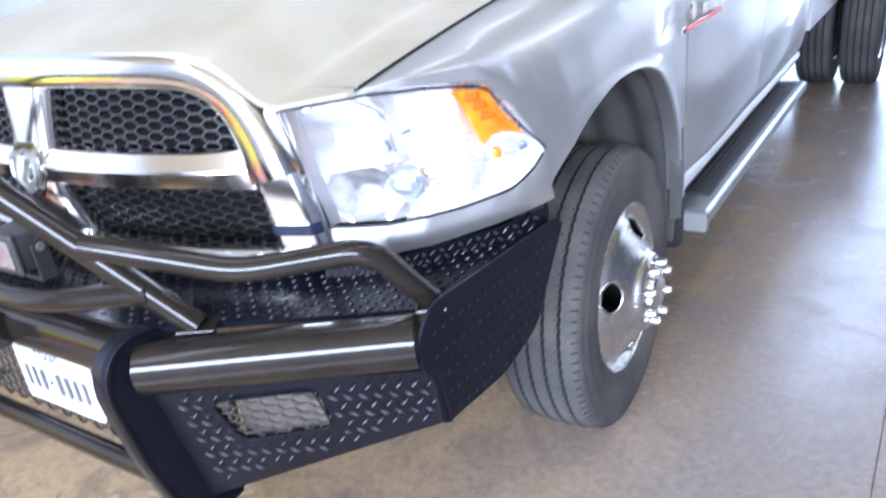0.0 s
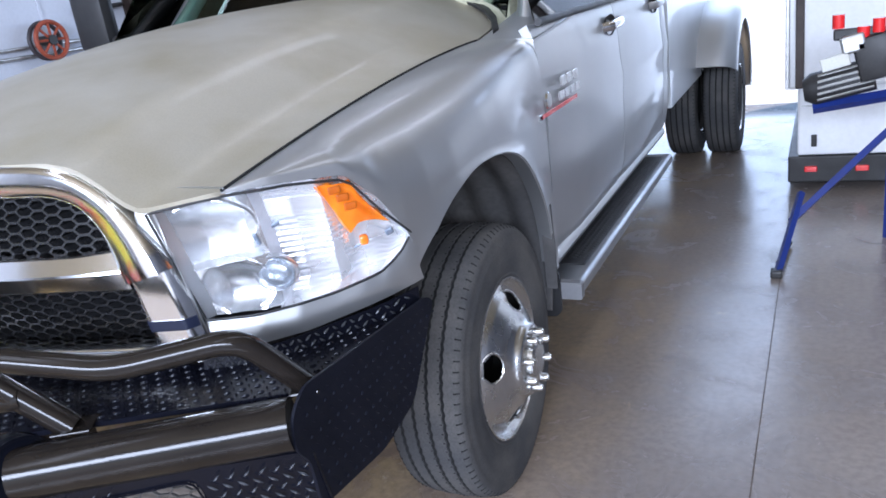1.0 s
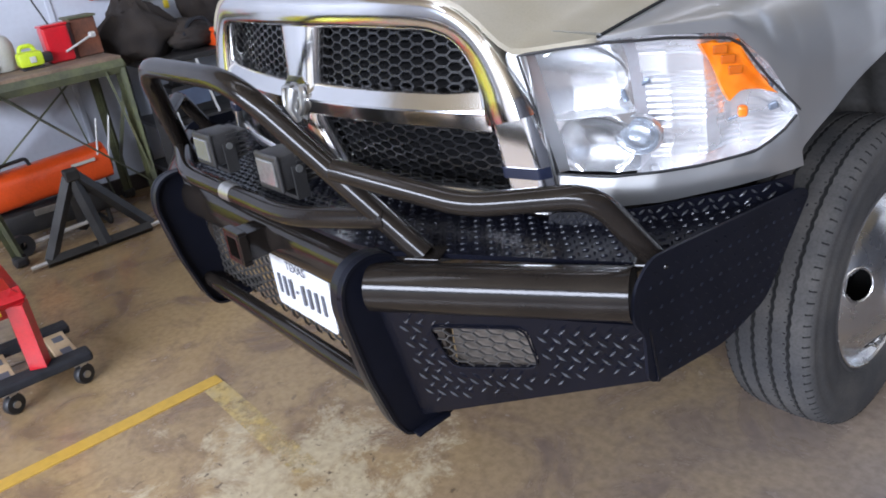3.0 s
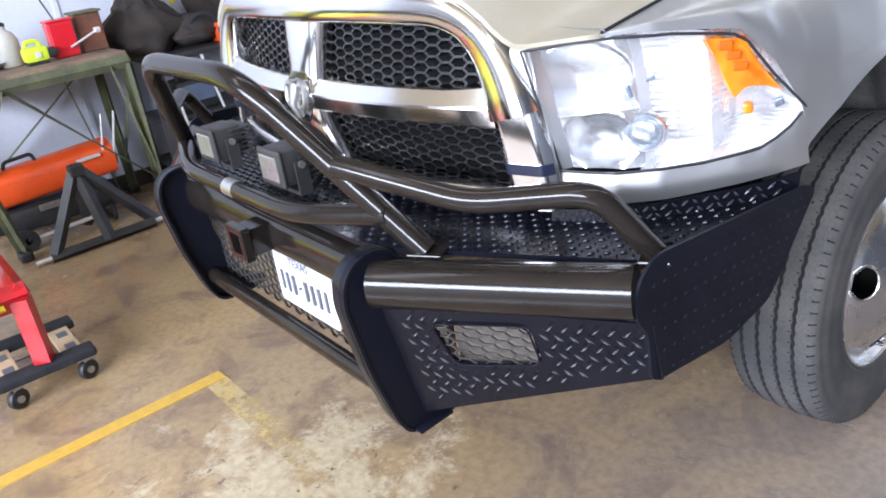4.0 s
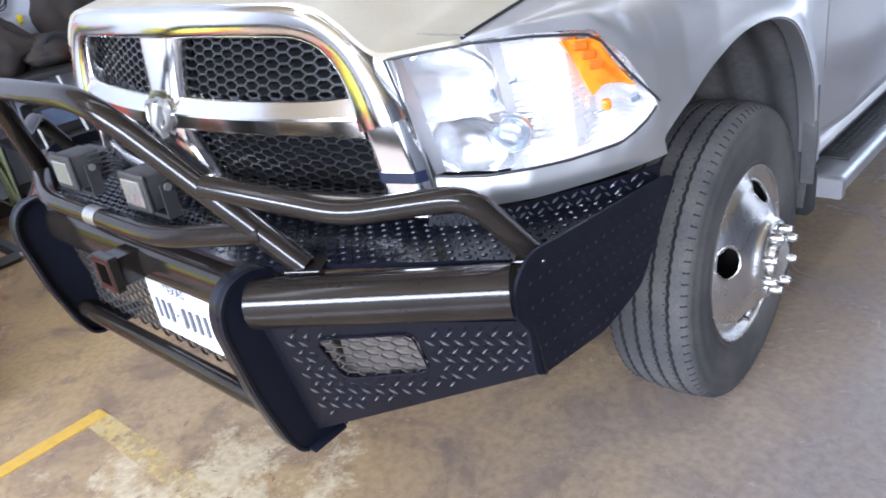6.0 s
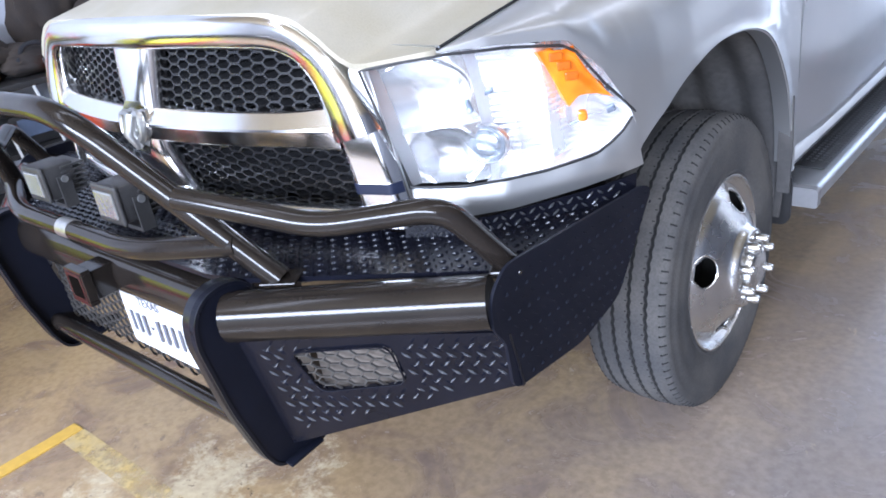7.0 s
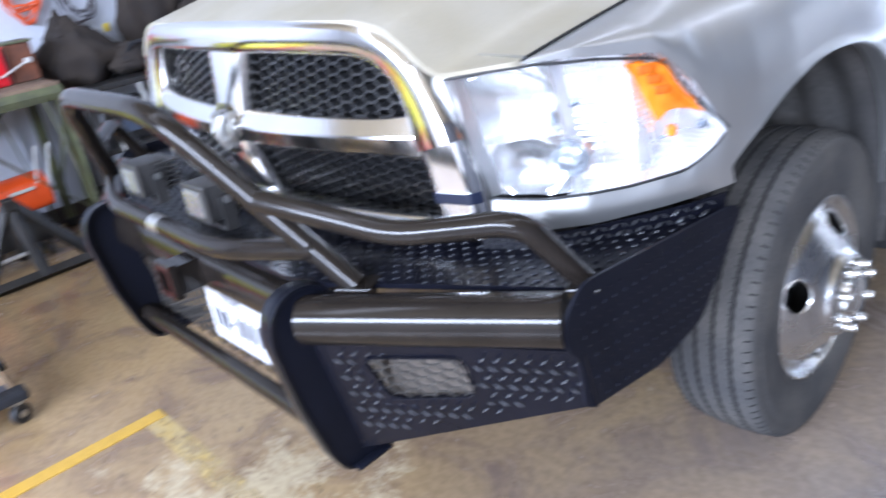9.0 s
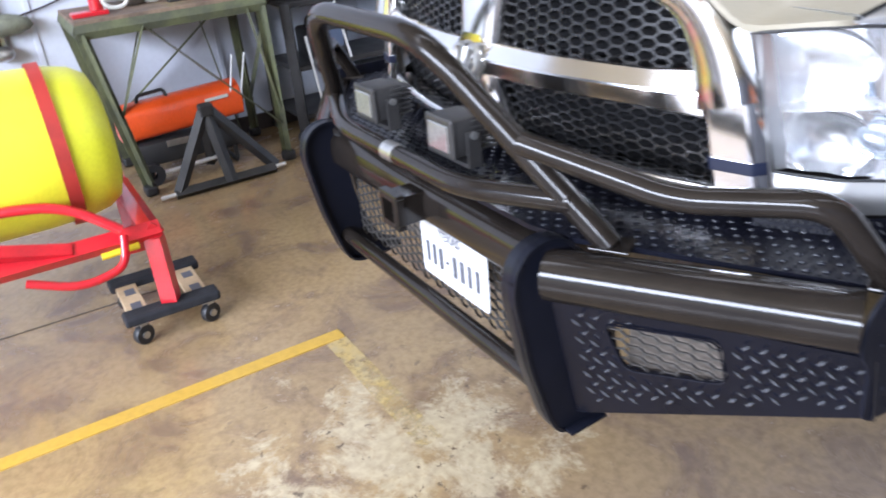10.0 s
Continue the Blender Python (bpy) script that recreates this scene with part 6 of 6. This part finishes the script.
dolly = thing("furniture_dolly", "pine furniture dolly with black carpet rails under the skid", "dolly")
for x in (-1.10, -1.40):
    single("carpet_rail", dolly, CARPET, lambda bm: box(bm, (x, -1.605, 0.104), (0.075, 0.33, 0.036), 0.010), "black carpeted rail")
for y in (-1.715, -1.505):
    sl = single("slat", dolly, WOOD, lambda bm: box(bm, (-1.25, y, 0.098), (0.30, 0.072, 0.020), 0.003), "bare pine slat")
    for x in (-1.18, -1.30):
        single("stamp", sl, PLATEBLACK, lambda bm: box(bm, (x, y + 0.004, 0.1085), (0.05, 0.036, 0.0012)), "dark printed stamp")
for x in (-1.10, -1.40):
    for y in (-1.72, -1.485):
        cs = single("caster", dolly, CASTER, lambda bm: (lathe(bm, [(-0.012, 0.008), (-0.014, 0.033), (-0.008, 0.037), (0.008, 0.037), (0.014, 0.033), (0.012, 0.008)], 22, "x"), bmesh.ops.transform(bm, matrix=pose(x + 0.01, y, 0.038, 0, 0, 25), verts=bm.verts[:])), "black caster wheel", True)
        single("fork", cs, ZINC, lambda bm: (box(bm, (x + 0.018, y + 0.006, 0.055), (0.004, 0.026, 0.05), 0.001, (0, 0, 25)), box(bm, (x - 0.008, y - 0.006, 0.055), (0.004, 0.026, 0.05), 0.001, (0, 0, 25)), box(bm, (x, y, 0.082), (0.05, 0.05, 0.005), 0.001)))
        single("hub", cs, ZINC, lambda bm: sweep(bm, [(x + 0.028, y + 0.008, 0.038), (x - 0.008, y - 0.008, 0.038)], 0.013, seg=12), "", True)

# ---- beside the truck: white service trailer and blue hoist ----
trailer = thing("service_trailer", "white service body with a black skirt and red markers", "trailer")
single("skirt", trailer, BLACKSTEEL, lambda bm: box(bm, (2.75, 4.6, 0.125), (2.38, 3.0, 0.16), 0.01), "black lower skirt")
single("lower_body", trailer, TRAILERWHITE, lambda bm: box(bm, (2.78, 4.6, 0.41), (2.34, 2.98, 0.40), 0.012))
single("upper_body", trailer, TRAILERWHITE, lambda bm: box(bm, (2.75, 4.58, 1.42), (2.40, 3.02, 1.62), 0.02))
single("corner_post", trailer, STEELPOST, lambda bm: box(bm, (1.62, 3.05, 1.42), (0.045, 0.03, 1.60), 0.006), "dark corner post")
single("edge_trim", trailer, ZINC, lambda bm: box(bm, (1.556, 3.06, 1.42), (0.02, 0.05, 1.60), 0.004))
for x in (1.685, 1.955, 2.6):
    single("marker_lamp", trailer, REDLAMP, lambda bm: box(bm, (x, 3.093, 0.13), (0.07, 0.016, 0.035), 0.006), "red marker lamp")
single("latch", trailer, BLACKSTEEL, lambda bm: box(bm, (1.70, 3.10, 0.30), (0.03, 0.02, 0.07), 0.004))
single("skid_foot", trailer, BLACKSTEEL, lambda bm: (box(bm, (1.9, 4.6, 0.022), (0.2, 2.6, 0.046)), box(bm, (3.6, 4.6, 0.022), (0.2, 2.6, 0.046))))
single("seam", trailer, ZINC, lambda bm: box(bm, (2.78, 3.108, 0.505), (2.3, 0.006, 0.008)))

hoist = thing("engine_hoist", "blue folding hoist carrying a dark winch motor", "hoist")
single("leg", hoist, BLUE, lambda bm: bar(bm, (1.575, 1.70, 0.022), (1.66, 2.02, 0.30), 0.026), "blue leg")
single("leg", hoist, BLUE, lambda bm: bar(bm, (1.62, 1.92, 0.19), (2.04, 2.25, 0.55), 0.030), "blue leg")
single("foot", hoist, BLACKSTEEL, lambda bm: box(bm, (1.57, 1.69, 0.018), (0.05, 0.06, 0.034), 0.008))
single("leg_strut", hoist, BLACKSTEEL, lambda bm: sweep(bm, [(1.575, 1.74, 0.05), (1.60, 2.02, 0.02), (1.61, 2.10, 0.02)], 0.012, seg=8), "", True)
single("mast", hoist, BLUE, lambda bm: bar(bm, (2.06, 2.26, 0.0), (2.06, 2.26, 1.30), 0.06), "blue mast")
single("boom", hoist, BLUE, lambda bm: bar(bm, (1.70, 2.20, 0.665), (2.25, 2.24, 0.73), 0.04), "blue lower arm")
mot = single("motor", hoist, BLACKSTEEL, lambda bm: sweep(bm, [(1.66, 2.2, 0.75), (1.70, 2.2, 0.755), (1.95, 2.2, 0.81)], [0.05, 0.075, 0.075], seg=20), "dark cylindrical motor", True)
for k in range(5):
    single("fin", mot, ZINC, lambda bm: bar(bm, (1.72, 2.118, 0.715 + 0.028 * k), (1.95, 2.118, 0.765 + 0.028 * k), 0.008), "bright fin")
single("gearbox", hoist, BLACKSTEEL, lambda bm: box(bm, (1.98, 2.2, 0.90), (0.22, 0.2, 0.2), 0.025, (0, -12, 0)), "", True)
single("plate", hoist, WHITEPLASTIC, lambda bm: box(bm, (1.79, 2.112, 0.885), (0.12, 0.02, 0.06), 0.006, (0, -14, 0)), "pale name plate")
single("cap", hoist, ZINC, lambda bm: box(bm, (1.86, 2.14, 0.96), (0.10, 0.08, 0.08), 0.01, (0, -12, 0)))
for x, z in ((1.80, 1.06), (1.90, 1.00), (1.96, 1.03)):
    single("knob", hoist, REDLAMP, lambda bm: sweep(bm, [(x, 2.14, z - 0.03), (x, 2.14, z + 0.03)], 0.026, seg=14), "red knob", True)
single("knob_stem", hoist, BLACKSTEEL, lambda bm: box(bm, (1.88, 2.15, 1.0), (0.2, 0.03, 0.05), 0.008))
